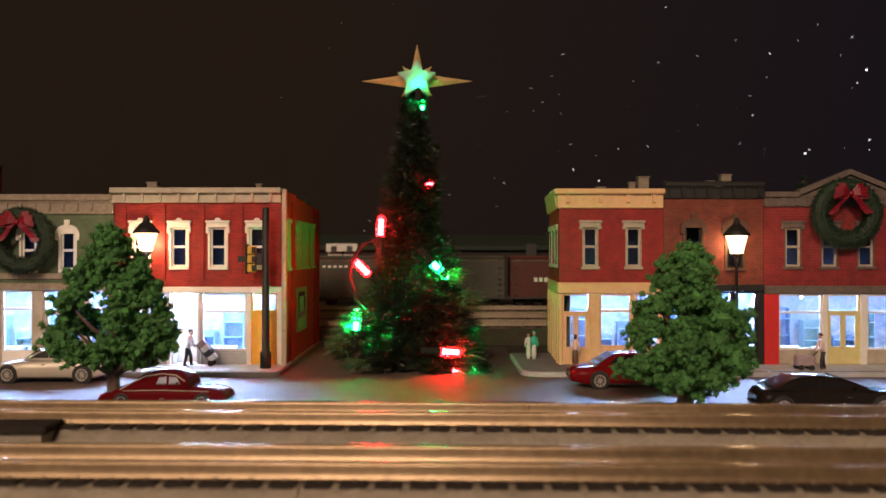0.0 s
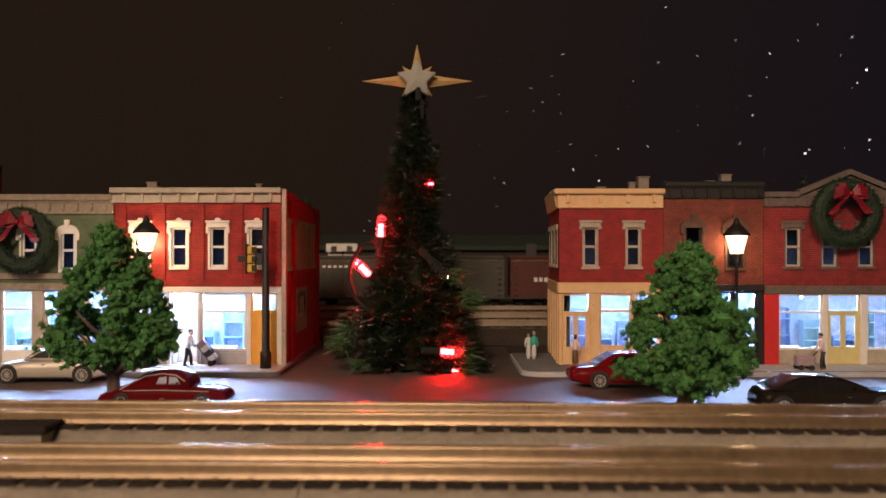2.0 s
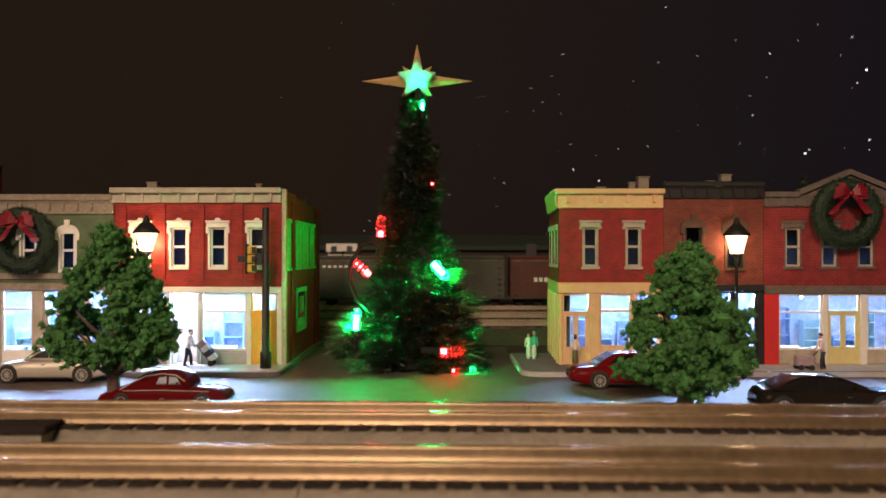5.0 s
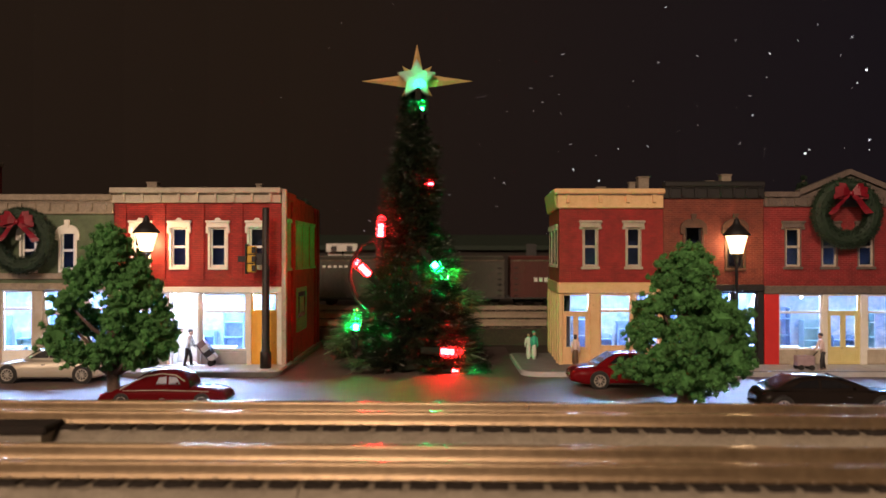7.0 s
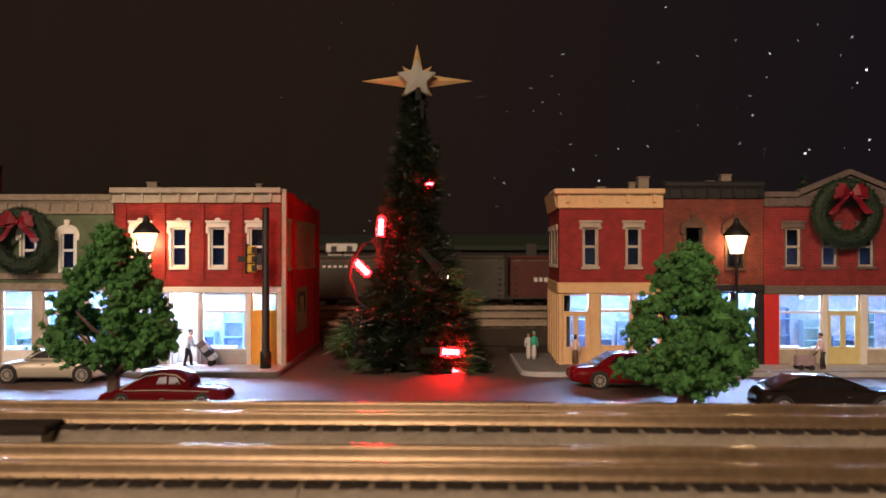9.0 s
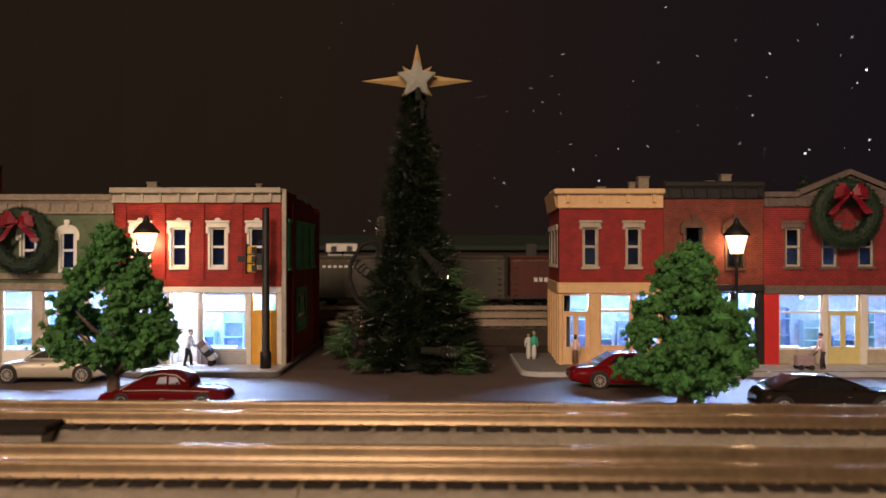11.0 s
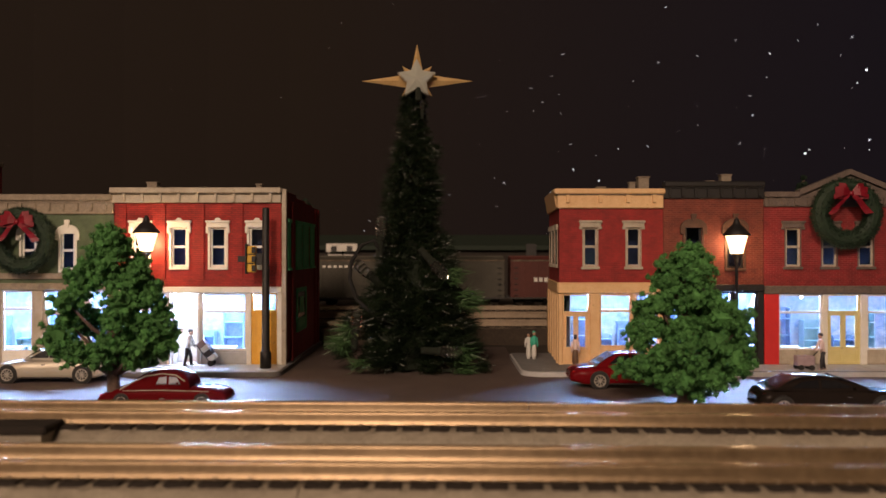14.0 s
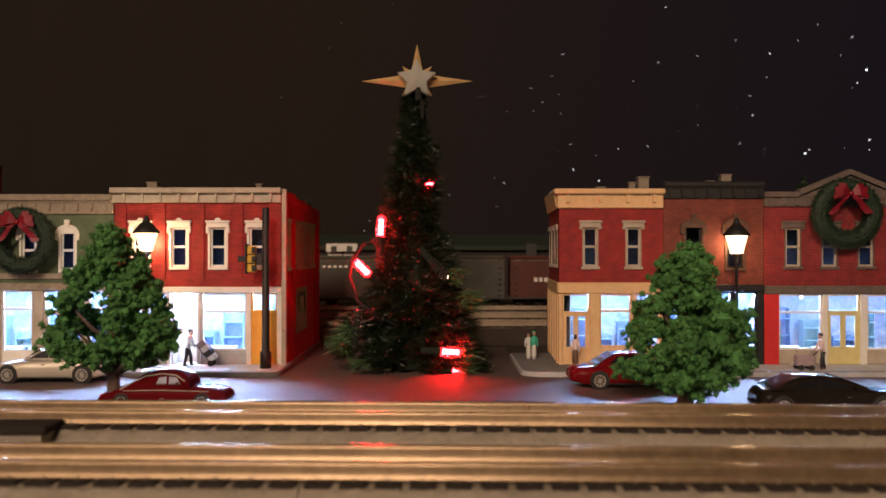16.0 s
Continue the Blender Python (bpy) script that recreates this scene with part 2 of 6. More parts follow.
M_FIG_DARK = surface("figure_dark", (0.02, 0.02, 0.025), (0.04, 0.04, 0.05), 0.6, bump=0)
M_FIG_SKIN = surface("figure_flesh", (0.45, 0.25, 0.17), (0.52, 0.30, 0.2), 0.6, bump=0)
M_FIG_TEAL = surface("figure_teal", (0.04, 0.38, 0.27), (0.06, 0.46, 0.33), 0.6, bump=0)
M_FIG_PINK = surface("figure_pale_pink", (0.66, 0.50, 0.46), (0.76, 0.60, 0.56), 0.6, bump=0)
M_FIG_TAN = surface("figure_brown", (0.10, 0.058, 0.038), (0.16, 0.095, 0.06), 0.6, bump=0)
M_FIG_MAUVE = surface("mauve_cart_paint", (0.30, 0.22, 0.25), (0.44, 0.34, 0.37), 0.6, bump=0)
M_WALLROOM = surface("room_wall_paint", (0.07, 0.06, 0.05), (0.10, 0.085, 0.07), 0.9, fine=0.05, coarse=0.005, bump=0)


def starry(name):
    """Dark painted backdrop with scattered white specks."""
    m, nt, p = nodes(name)
    link = nt.links.new
    tc = add(nt, "ShaderNodeTexCoord")
    total = None
    sx = nt.nodes.new("ShaderNodeSeparateXYZ")
    link(tc.outputs["Object"], sx.inputs[0])
    dense = nt.nodes.new("ShaderNodeMapRange")
    dense.inputs["From Min"].default_value, dense.inputs["From Max"].default_value = -0.1, 0.3
    dense.inputs["To Min"].default_value, dense.inputs["To Max"].default_value = 0.50, 1.5
    link(sx.outputs["X"], dense.inputs["Value"])
    for scale, rad in ((88.0, 0.036), (150.0, 0.045), (61.0, 0.031)):
        v = add(nt, "ShaderNodeTexVoronoi", Scale=scale)
        link(tc.outputs["Object"], v.inputs["Vector"])
        sep = nt.nodes.new("ShaderNodeSeparateColor")
        link(v.outputs["Color"], sep.inputs[0])
        size = nt.nodes.new("ShaderNodeMath")
        size.operation = "MULTIPLY"
        size.inputs[1].default_value = rad
        link(sep.outputs[0], size.inputs[0])
        more = nt.nodes.new("ShaderNodeMath")
        more.operation = "MULTIPLY"
        link(size.outputs[0], more.inputs[0])
        link(dense.outputs["Result"], more.inputs[1])
        lt = nt.nodes.new("ShaderNodeMath")
        lt.operation = "LESS_THAN"
        link(v.outputs["Distance"], lt.inputs[0])
        link(more.outputs[0], lt.inputs[1])
        if total is None:
            total = lt.outputs[0]
        else:
            mx = nt.nodes.new("ShaderNodeMath")
            mx.operation = "MAXIMUM"
            link(total, mx.inputs[0])
            link(lt.outputs[0], mx.inputs[1])
            total = mx.outputs[0]
    side = nt.nodes.new("ShaderNodeMapRange")
    side.inputs["From Min"].default_value, side.inputs["From Max"].default_value = -0.1, 0.3
    link(sx.outputs["X"], side.inputs["Value"])
    base = nt.nodes.new("ShaderNodeMixRGB")
    base.inputs["Color1"].default_value, base.inputs["Color2"].default_value = (0.0320, 0.0262, 0.0235, 1), (0.0168, 0.0173, 0.0350, 1)
    link(side.outputs["Result"], base.inputs["Fac"])
    mixc = nt.nodes.new("ShaderNodeMixRGB")
    mixc.inputs["Color2"].default_value = (0.75, 0.78, 0.85, 1)
    link(total, mixc.inputs["Fac"])
    link(base.outputs["Color"], mixc.inputs["Color1"])
    link(mixc.outputs["Color"], p.inputs["Base Color"])
    p.inputs["Roughness"].default_value = 0.9
    # The painted specks get a glow of their own to read brighter
    p.inputs["Emission Color"].default_value = (0.85, 0.88, 1.0, 1)
    gain = nt.nodes.new("ShaderNodeMath")
    gain.operation = "MULTIPLY"
    gain.inputs[1].default_value = 2.4
    link(total, gain.inputs[0])
    link(gain.outputs[0], p.inputs["Emission Strength"])
    p.inputs["Specular IOR Level"].default_value = 0.1
    return m


M_SKY = starry("starry_backdrop")

# ---- mesh helpers (all in millimetres) ----
OFF = {}


def P(x, y, z, rx=0, ry=0, rz=0):
    return pose(x * K, y * K, z * K, rx, ry, rz)


def thing(name, place, label, category, group="", kind="", turn=(0, 0, 0), local=True):
    """An empty at a thing's base. With local=False its parts are written in places of the whole scene."""
    ob = new(name)
    ob.empty_display_size = 0.002
    ob.matrix_basis = P(*place, *turn)
    OFF[ob.name] = (0, 0, 0) if local else place
    return tagged(ob, label, category, group, kind)


def mesh_of(name, bm, material, off=(0, 0, 0), smooth=False):
    bmesh.ops.translate(bm, verts=bm.verts, vec=[-v for v in off])
    bmesh.ops.scale(bm, verts=bm.verts, vec=(K, K, K))
    me = bpy.data.meshes.new(name)
    for f in bm.faces:
        f.smooth = smooth
    bm.to_mesh(me)
    bm.free()
    for mt in (material if isinstance(material, (list, tuple)) else [material]):
        me.materials.append(mt)
    return me


def part(name, bm, material, parent=None, label="", smooth=False, kind=""):
    off = OFF.get(parent.name, (0, 0, 0)) if parent else (0, 0, 0)
    ob = new(name, mesh_of(name, bm, material, off, smooth))
    ob.parent = parent
    OFF[ob.name] = off
    return tagged(ob, label, kind=kind)


def box(bm, x0, x1, y0, y1, z0, z1, bevel=0.0, mi=0):
    vs = [bm.verts.new((x, y, z)) for x in (x0, x1) for y in (y0, y1) for z in (z0, z1)]
    fs = [bm.faces.new([vs[i] for i in q]) for q in ((0, 1, 3, 2), (4, 6, 7, 5), (0, 4, 5, 1), (2, 3, 7, 6), (0, 2, 6, 4), (1, 5, 7, 3))]
    for f in fs:
        f.material_index = mi
    if bevel:
        es = list({e for f in fs for e in f.edges})
        bmesh.ops.bevel(bm, geom=es, offset=bevel, segments=1, affect="EDGES")
    return bm


def boxes(*rows, bevel=0.0):
    bm = bmesh.new()
    for r in rows:
        box(bm, *r, bevel=bevel)
    return bm


def ring_loft(bm, rings, close=True, mi=0):
    """Join rings of equal length into a skin, with capped ends."""
    vr = [[bm.verts.new(p) for p in r] for r in rings]
    n = len(vr[0])
    for a, b in zip(vr, vr[1:]):
        for i in range(n):
            f = bm.faces.new((a[i], a[(i + 1) % n], b[(i + 1) % n], b[i]))
            f.material_index = mi
    if close:
        for r in (vr[0][::-1], vr[-1]):
            f = bm.faces.new(r)
            f.material_index = mi
    return bm


def tube(bm, pts, radii, seg=6, mi=0):
    pts = [Vector(p) for p in pts]
    if not isinstance(radii, (list, tuple)):
        radii = [radii] * len(pts)
    rings = []
    for i, p in enumerate(pts):
        d = (pts[min(i + 1, len(pts) - 1)] - pts[max(i - 1, 0)]).normalized()
        u = d.cross(Vector((0.31, 0.85, 0.42))).normalized()
        v = d.cross(u)
        rings.append([p + radii[i] * (math.cos(a) * u + math.sin(a) * v) for a in [2 * math.pi * k / seg for k in range(seg)]])
    return ring_loft(bm, rings, mi=mi)


def lathe(bm, profile, seg=16, c=(0, 0), mi=0):
    rings = [[(c[0] + r * math.cos(2 * math.pi * k / seg), c[1] + r * math.sin(2 * math.pi * k / seg), z) for k in range(seg)] for r, z in profile]
    return ring_loft(bm, rings, mi=mi)


def prism_y(bm, pts, y0, y1, mi=0):
    """Extrude an outline in x, z along y."""
    return ring_loft(bm, [[(x, y0, z) for x, z in pts], [(x, y1, z) for x, z in pts]], mi=mi)


def ball(bm, c, r, sub=2, mi=0):
    out = bmesh.ops.create_icosphere(bm, subdivisions=sub, radius=1.0)
    rr = r if isinstance(r, (list, tuple)) else (r, r, r)
    for v in out["verts"]:
        v.co = Vector((v.co.x * rr[0] + c[0], v.co.y * rr[1] + c[1], v.co.z * rr[2] + c[2]))
        for f in v.link_faces:
            f.material_index = mi
    return out["verts"]


def pierced(bm, x0, x1, z0, z1, y0, y1, holes):
    """A wall along x, from y0 (front) to y1, with rectangular holes (x0, x1, z0, z1) through it."""
    xs = sorted({x0, x1, *[h[0] for h in holes], *[h[1] for h in holes]})
    zs = sorted({z0, z1, *[h[2] for h in holes], *[h[3] for h in holes]})
    solid = {}
    for i in range(len(xs) - 1):
        for j in range(len(zs) - 1):
            cx, cz = (xs[i] + xs[i + 1]) / 2, (zs[j] + zs[j + 1]) / 2
            solid[i, j] = not any(h[0] < cx < h[1] and h[2] < cz < h[3] for h in holes)
    cache = {}

    def v(x, y, z):
        if (x, y, z) not in cache:
            cache[x, y, z] = bm.verts.new((x, y, z))
        return cache[x, y, z]
    for (i, j), s in solid.items():
        if not s:
            continue
        a, b, c, d = xs[i], xs[i + 1], zs[j], zs[j + 1]
        bm.faces.new((v(a, y0, c), v(b, y0, c), v(b, y0, d), v(a, y0, d)))
        bm.faces.new((v(a, y1, c), v(a, y1, d), v(b, y1, d), v(b, y1, c)))
        if not solid.get((i - 1, j)):
            bm.faces.new((v(a, y0, c), v(a, y0, d), v(a, y1, d), v(a, y1, c)))
        if not solid.get((i + 1, j)):
            bm.faces.new((v(b, y0, c), v(b, y1, c), v(b, y1, d), v(b, y0, d)))
        if not solid.get((i, j - 1)):
            bm.faces.new((v(a, y0, c), v(a, y1, c), v(b, y1, c), v(b, y0, c)))
        if not solid.get((i, j + 1)):
            bm.faces.new((v(a, y0, d), v(b, y0, d), v(b, y1, d), v(a, y1, d)))
    return bm


# ---- ground, street, room ----
def plate(name, bm, material, label, category, smooth=False):
    return tagged(part(name, bm, material, None, "", smooth), label, category, kind="structure")


plate("ground", boxes((-700, 700, -60, 640, -30, -0.05)), M_SCENERY, "dark brown scenery ground of the model layout", "ground")
plate("road", boxes((-340, 340, 150, 249.5, -0.05, 0.0), (-47.5, 23.5, 249.5, 322, -0.05, 0.0)), M_ASPHALT, "worn dark asphalt street with a side street", "road")


def rounded_walk(x0, x1, y0, y1, r, corner):
    pts = [(x0, y1)]
    if corner == "right":
        pts += [(x0, y0)] + [(x1 - r + r * math.sin(a), y0 + r - r * math.cos(a)) for a in [math.pi / 2 * k / 6 for k in range(7)]] + [(x1, y1)]
    else:
        pts += [(x0 + r - r * math.cos(a), y0 + r - r * math.sin(a)) for a in [math.pi / 2 * k / 6 for k in range(7)]] + [(x1, y0), (x1, y1)]
    return pts


def slab(pts, z0, z1):
    bm = bmesh.new()
    return ring_loft(bm, [[(x, y, z0) for x, y in pts], [(x, y, z1) for x, y in pts]])


plate("pavement_1", slab(rounded_walk(-340, -47.6, 244.2, 335, 3, "right"), -0.1, 1.5), M_WALK, "pale concrete sidewalk before a row of shops", "sidewalk")
plate("pavement_2", slab(rounded_walk(23.4, 340, 244.2, 290, 6, "left"), -0.1, 1.5), M_UNLITWALK, "concrete sidewalk round the corner shop, toned dark as unlit", "sidewalk")
for i in range(26):
    xx = -52 - i * 6.0
    part("slab", boxes((xx - 5.8, xx, 244.9, 259.0, 1.5, 1.54 + 0.02 * (i % 3))), M_WALK, bpy.data.objects["pavement_1"])
for i in range(22):
    xx = 30 + i * 6.0
    part("slab", boxes((xx, xx + 5.8, 244.9, 259.0, 1.5, 1.54 + 0.02 * (i % 3))), M_UNLITWALK if i < 2 else M_WALK, bpy.data.objects["pavement_2"])
plate("kerb_1", slab(rounded_walk(-340, -46.9, 243.5, 334, 3.5, "right"), -0.1, 1.3), M_KERB, "grey kerb edge along the street", "kerb")
plate("kerb_2", slab(rounded_walk(22.7, 340, 243.5, 289, 6.5, "left"), -0.1, 1.3), M_WALK, "grey kerb edge round the corner", "kerb")


def backdrop():
    bm = bmesh.new()
    pts = []
    for k in range(25):
        a = math.radians(-62 + 124 * k / 24)
        pts.append((620 * math.sin(a), 620 * math.cos(a)))
    lo, hi = [bm.verts.new((x, y, -30)) for x, y in pts], [bm.verts.new((x, y, 620)) for x, y in pts]
    lo2, hi2 = [bm.verts.new((x * 1.01, y * 1.01, -30)) for x, y in pts], [bm.verts.new((x * 1.01, y * 1.01, 620)) for x, y in pts]
    for i in range(24):
        bm.faces.new((lo[i], lo[i + 1], hi[i + 1], hi[i]))
        bm.faces.new((lo2[i], hi2[i], hi2[i + 1], lo2[i + 1]))
        bm.faces.new((hi[i], hi[i + 1], hi2[i + 1], hi2[i]))
    plate("backdrop", bm, M_SKY, "dark night sky backdrop with white star specks", "backdrop")


backdrop()
plate("floor", boxes((-760, 760, -900, 690, -90, -30.1)), M_WALLROOM, "dark plain bench top under the layout", "bench top")
plate("ceiling", boxes((-760, 760, -900, 690, 740, 780)), M_WALLROOM, "dark plain ceiling of the alcove", "ceiling")
plate("wall_north", boxes((-760, 760, 690, 730, -90, 780)), M_WALLROOM, "dark plain wall behind the backdrop", "wall")
plate("wall_south", boxes((-760, 760, -940, -900, -90, 780)), M_WALLROOM, "dark plain wall behind the viewer", "wall")
plate("wall_west", boxes((-800, -760, -940, 730, -90, 780)), M_WALLROOM, "dark plain side wall of the alcove", "wall")
plate("wall_east", boxes((760, 800, -940, 730, -90, 780)), M_WALLROOM, "dark plain side wall of the alcove", "wall")


# ---- buildings ----
FRONT = 260.0
WALL_T = 1.6


def sash_window(parent, cx, z0, w, h, y, trim, hood="flat", sash=None):
    """A window with frame, two panes, sill and hood, in an opening of the wall at y."""
    sash = sash or trim
    win = part("window", boxes((cx - w / 2, cx - w / 2 + 0.55, y + 0.3, y + 1.0, z0, z0 + h), (cx + w / 2 - 0.55, cx + w / 2, y + 0.3, y + 1.0, z0, z0 + h),
                               (cx - w / 2 + 0.55, cx + w / 2 - 0.55, y + 0.3, y + 1.0, z0 + h - 0.55, z0 + h), (cx - w / 2 + 0.55, cx + w / 2 - 0.55, y + 0.3, y + 1.0, z0, z0 + 0.6),
                               (cx - w / 2 + 0.55, cx + w / 2 - 0.55, y + 0.4, y + 0.95, z0 + h * 0.48, z0 + h * 0.48 + 0.75)), sash, parent)
    part("pane", boxes((cx - w / 2 + 0.56, cx + w / 2 - 0.56, y + 0.75, y + 0.85, z0 + 0.61, z0 + h * 0.48 - 0.01)), M_GLASSUP, win)
    part("pane", boxes((cx - w / 2 + 0.56, cx + w / 2 - 0.56, y + 0.6, y + 0.7, z0 + h * 0.48 + 0.76, z0 + h - 0.56)), M_GLASSUP, win)
    part("sill", boxes((cx - w / 2 - 0.7, cx + w / 2 + 0.7, y - 0.7, y + 0.29, z0 - 0.9, z0 - 0.02), bevel=0.12), trim, win)
    zt = z0 + h
    bm = bmesh.new()
    sw = 0.3 if hood == "flat" else 0.75
    box(bm, cx - w / 2 - sw, cx - w / 2 - 0.02, y - 0.35, y + 0.29, z0, zt, 0.08)
    box(bm, cx + w / 2 + 0.02, cx + w / 2 + sw, y - 0.35, y + 0.29, z0, zt, 0.08)
    part("surround", bm, trim, win)
    bm = bmesh.new()
    if hood == "arch":
        n = 8
        outer = [(cx + (w / 2 + 1.6) * math.cos(math.pi * k / n), zt - 0.6 + 2.9 * math.sin(math.pi * k / n)) for k in range(n + 1)]
        prism_y(bm, outer, y - 0.75, y + 0.02)
        box(bm, cx - w / 2 - 1.6, cx - w / 2 - 0.2, y - 0.7, y + 0.02, zt - 2.6, zt - 0.3, 0.1)
        box(bm, cx + w / 2 + 0.2, cx + w / 2 + 1.6, y - 0.7, y + 0.02, zt - 2.6, zt - 0.3, 0.1)
        prism_y(bm, [(cx - 0.5, zt + 1.2), (cx + 0.5, zt + 1.2), (cx + 0.85, zt + 3.7), (cx - 0.85, zt + 3.7)], y - 1.0, y - 0.3)
    else:
        box(bm, cx - w / 2 - 1.1, cx + w / 2 + 1.1, y - 0.8, y + 0.02, zt + 0.03, zt + 1.7, 0.15)
        box(bm, cx - w / 2 - 1.4, cx + w / 2 + 1.4, y - 1.1, y - 0.1, zt + 1.45, zt + 2.2, 0.15)
        for s in (-1, 1):
            xx = cx + s * (w / 2 + 0.8)
            box(bm, xx - 0.5, xx + 0.5, y - 0.75, y + 0.02, zt - (0.5 if hood == "flat" else 1.7), zt + 0.4, 0.12)
        if hood == "crest":
            prism_y(bm, [(cx - 1.1, zt + 2.1), (cx + 1.1, zt + 2.1), (cx + 0.5, zt + 3.0), (cx - 0.5, zt + 3.0)], y - 0.8, y)
    part("hood", bm, trim, win)
    return win


def shop_bay(parent, x0, x1, z0, z1, y, trim, transom=None, kick=0.0, kickmat=None, panes=1, name="shop_window"):
    """A glazed bay: bars round the opening, a transom bar, panes, and a kick plate below."""
    t, zk = 0.55, z0 + kick
    rows = [(x0, x0 + t, y + 0.1, y + 1.0, zk, z1), (x1 - t, x1, y + 0.1, y + 1.0, zk, z1), (x0 + t, x1 - t, y + 0.1, y + 1.0, z1 - t, z1), (x0 + t, x1 - t, y + 0.1, y + 1.0, zk, zk + t)]
    if transom:
        rows.append((x0 + t, x1 - t, y + 0.05, y + 1.0, transom - 0.3, transom + 0.4))
    bay = part(name, boxes(*rows), trim, parent)
    tops = [(zk + t, transom - 0.3), (transom + 0.4, z1 - t)] if transom else [(zk + t, z1 - t)]
    for a, b in tops:
        part("pane", boxes((x0 + t + 0.01, x1 - t - 0.01, y + 0.5, y + 0.58, a + 0.01, b - 0.01)), M_GLASS, bay)
    if kick:
        bm = boxes((x0, x1, y + 0.15, y + 1.0, z0, zk - 0.02))
        box(bm, x0 + 0.8, x1 - 0.8, y - 0.02, y + 0.14, z0 + 0.6, zk - 0.6, 0.06)
        part("kick_panel", bm, kickmat or trim, bay)
    return bay


def shop_door(parent, x0, x1, z0, z1, y, paint, leaves=1, transom=None, glazed=True):
    """A glazed or panelled door with a transom light above."""
    zt = transom or z1
    rows = [(x0, x0 + 0.5, y + 0.1, y + 1.0, z0, z1), (x1 - 0.5, x1, y + 0.1, y + 1.0, z0, z1), (x0 + 0.5, x1 - 0.5, y + 0.1, y + 1.0, z1 - 0.5, z1)]
    if transom:
        rows.append((x0 + 0.5, x1 - 0.5, y + 0.1, y + 1.0, zt, zt + 0.7))
    door = part("door", boxes(*rows), paint, parent)
    if transom:
        part("pane", boxes((x0 + 0.51, x1 - 0.51, y + 0.5, y + 0.58, zt + 0.71, z1 - 0.51)), M_GLASS, door)
    wl = (x1 - x0 - 1.0) / leaves
    for i in range(leaves):
        a, b = x0 + 0.5 + i * wl + 0.03, x0 + 0.5 + (i + 1) * wl - 0.03
        st = 0.75
        zp, zm = z0 + (zt - z0) * (0.33 if leaves > 1 else 0.42), zt - 0.8
        leaf = part("leaf", boxes((a, a + st, y + 0.3, y + 0.9, z0 + 0.1, zt), (b - st, b, y + 0.3, y + 0.9, z0 + 0.1, zt), (a + st, b - st, y + 0.3, y + 0.9, zm, zt),
                                  (a + st, b - st, y + 0.3, y + 0.9, z0 + 0.1, z0 + 1.2), (a + st, b - st, y + 0.3, y + 0.9, zp - 0.4, zp + 0.4), (a + st, b - st, y + 0.5, y + 0.8, z0 + 1.2, zp - 0.4)), paint, door)
        part("pane" if glazed else "panel", boxes((a + st + 0.01, b - st - 0.01, y + 0.55, y + 0.62, zp + 0.41, zm - 0.01)), M_GLASS if glazed else paint, leaf)
        part("door_knob", boxes((b - 0.5, b - 0.2, y + 0.05, y + 0.29, zp - 0.1, zp + 0.2), bevel=0.05), M_CHROME, leaf)
        if not glazed:
            part("moulding", boxes((a + st + 0.5, b - st - 0.5, y + 0.38, y + 0.54, zp + 1.0, zm - 0.6), bevel=0.08), paint, leaf)
            part("moulding", boxes((a + st + 0.5, b - st - 0.5, y + 0.36, y + 0.49, z0 + 1.8, zp - 1.0), bevel=0.08), paint, leaf)
    return door


def shell(parent, x0, x1, depth, zmid, zroof, brick, skew=0.0):
    """Side and back walls, roof, floors and ceiling behind a front at FRONT."""
    y0, y1, t = FRONT + WALL_T, FRONT + depth, WALL_T
    for nm, xa, xb, dx in (("side_wall", x0, x0 + t, skew), ("side_wall", x1 - t, x1, 0.0)):
        bm = bmesh.new()
        ring_loft(bm, [[(xa, y0, 1), (xb, y0, 1), (xb + dx, y1, 1), (xa + dx, y1, 1)], [(xa, y0, zroof), (xb, y0, zroof), (xb + dx, y1, zroof), (xa + dx, y1, zroof)]])
        part(nm, bm, brick, parent)
    part("back_wall", boxes((x0 + t + skew, x1 - t, y1 - t, y1, 1, zroof)), brick, parent)
    part("roof", boxes((x0 + t + max(0, skew), x1 - t, y0 + 0.02, y1 - t, zroof - 3.5, zroof - 2.3)), M_ROOF, parent)
    part("shop_ceiling", boxes((x0 + t + max(0, skew), x1 - t, y0 + 2.0, y1 - t, zmid - 0.2, zmid + 0.6)), M_ROOM, parent)
    part("shop_floor", boxes((x0 + t + max(0, skew), x1 - t, FRONT + 0.1, y1 - t, 1.0, 1.15)), M_ROOM, parent)
    part("shop_back_wall", boxes((x0 + t + max(0, skew), x1 - t, FRONT + 24, FRONT + 24.6, 1.15, zmid - 0.2)), M_ROOM, parent)
    part("shop_lining", boxes((x0 + t + max(0, skew), x0 + t + 0.3 + max(0, skew), y0, FRONT + 24, 1.15, zmid - 0.2), (x1 - t - 0.3, x1 - t, y0, FRONT + 24, 1.15, zmid - 0.2)), M_ROOM, parent)
    # Added dark sheet: its colour gives the darkness of the unlit upper rooms
    part("unlit_room_sheet", boxes((x0 + t + max(0, skew), x1 - t, FRONT + 8, FRONT + 8.5, zmid + 0.6, zroof - 3.5)), M_DARKROOM, parent)


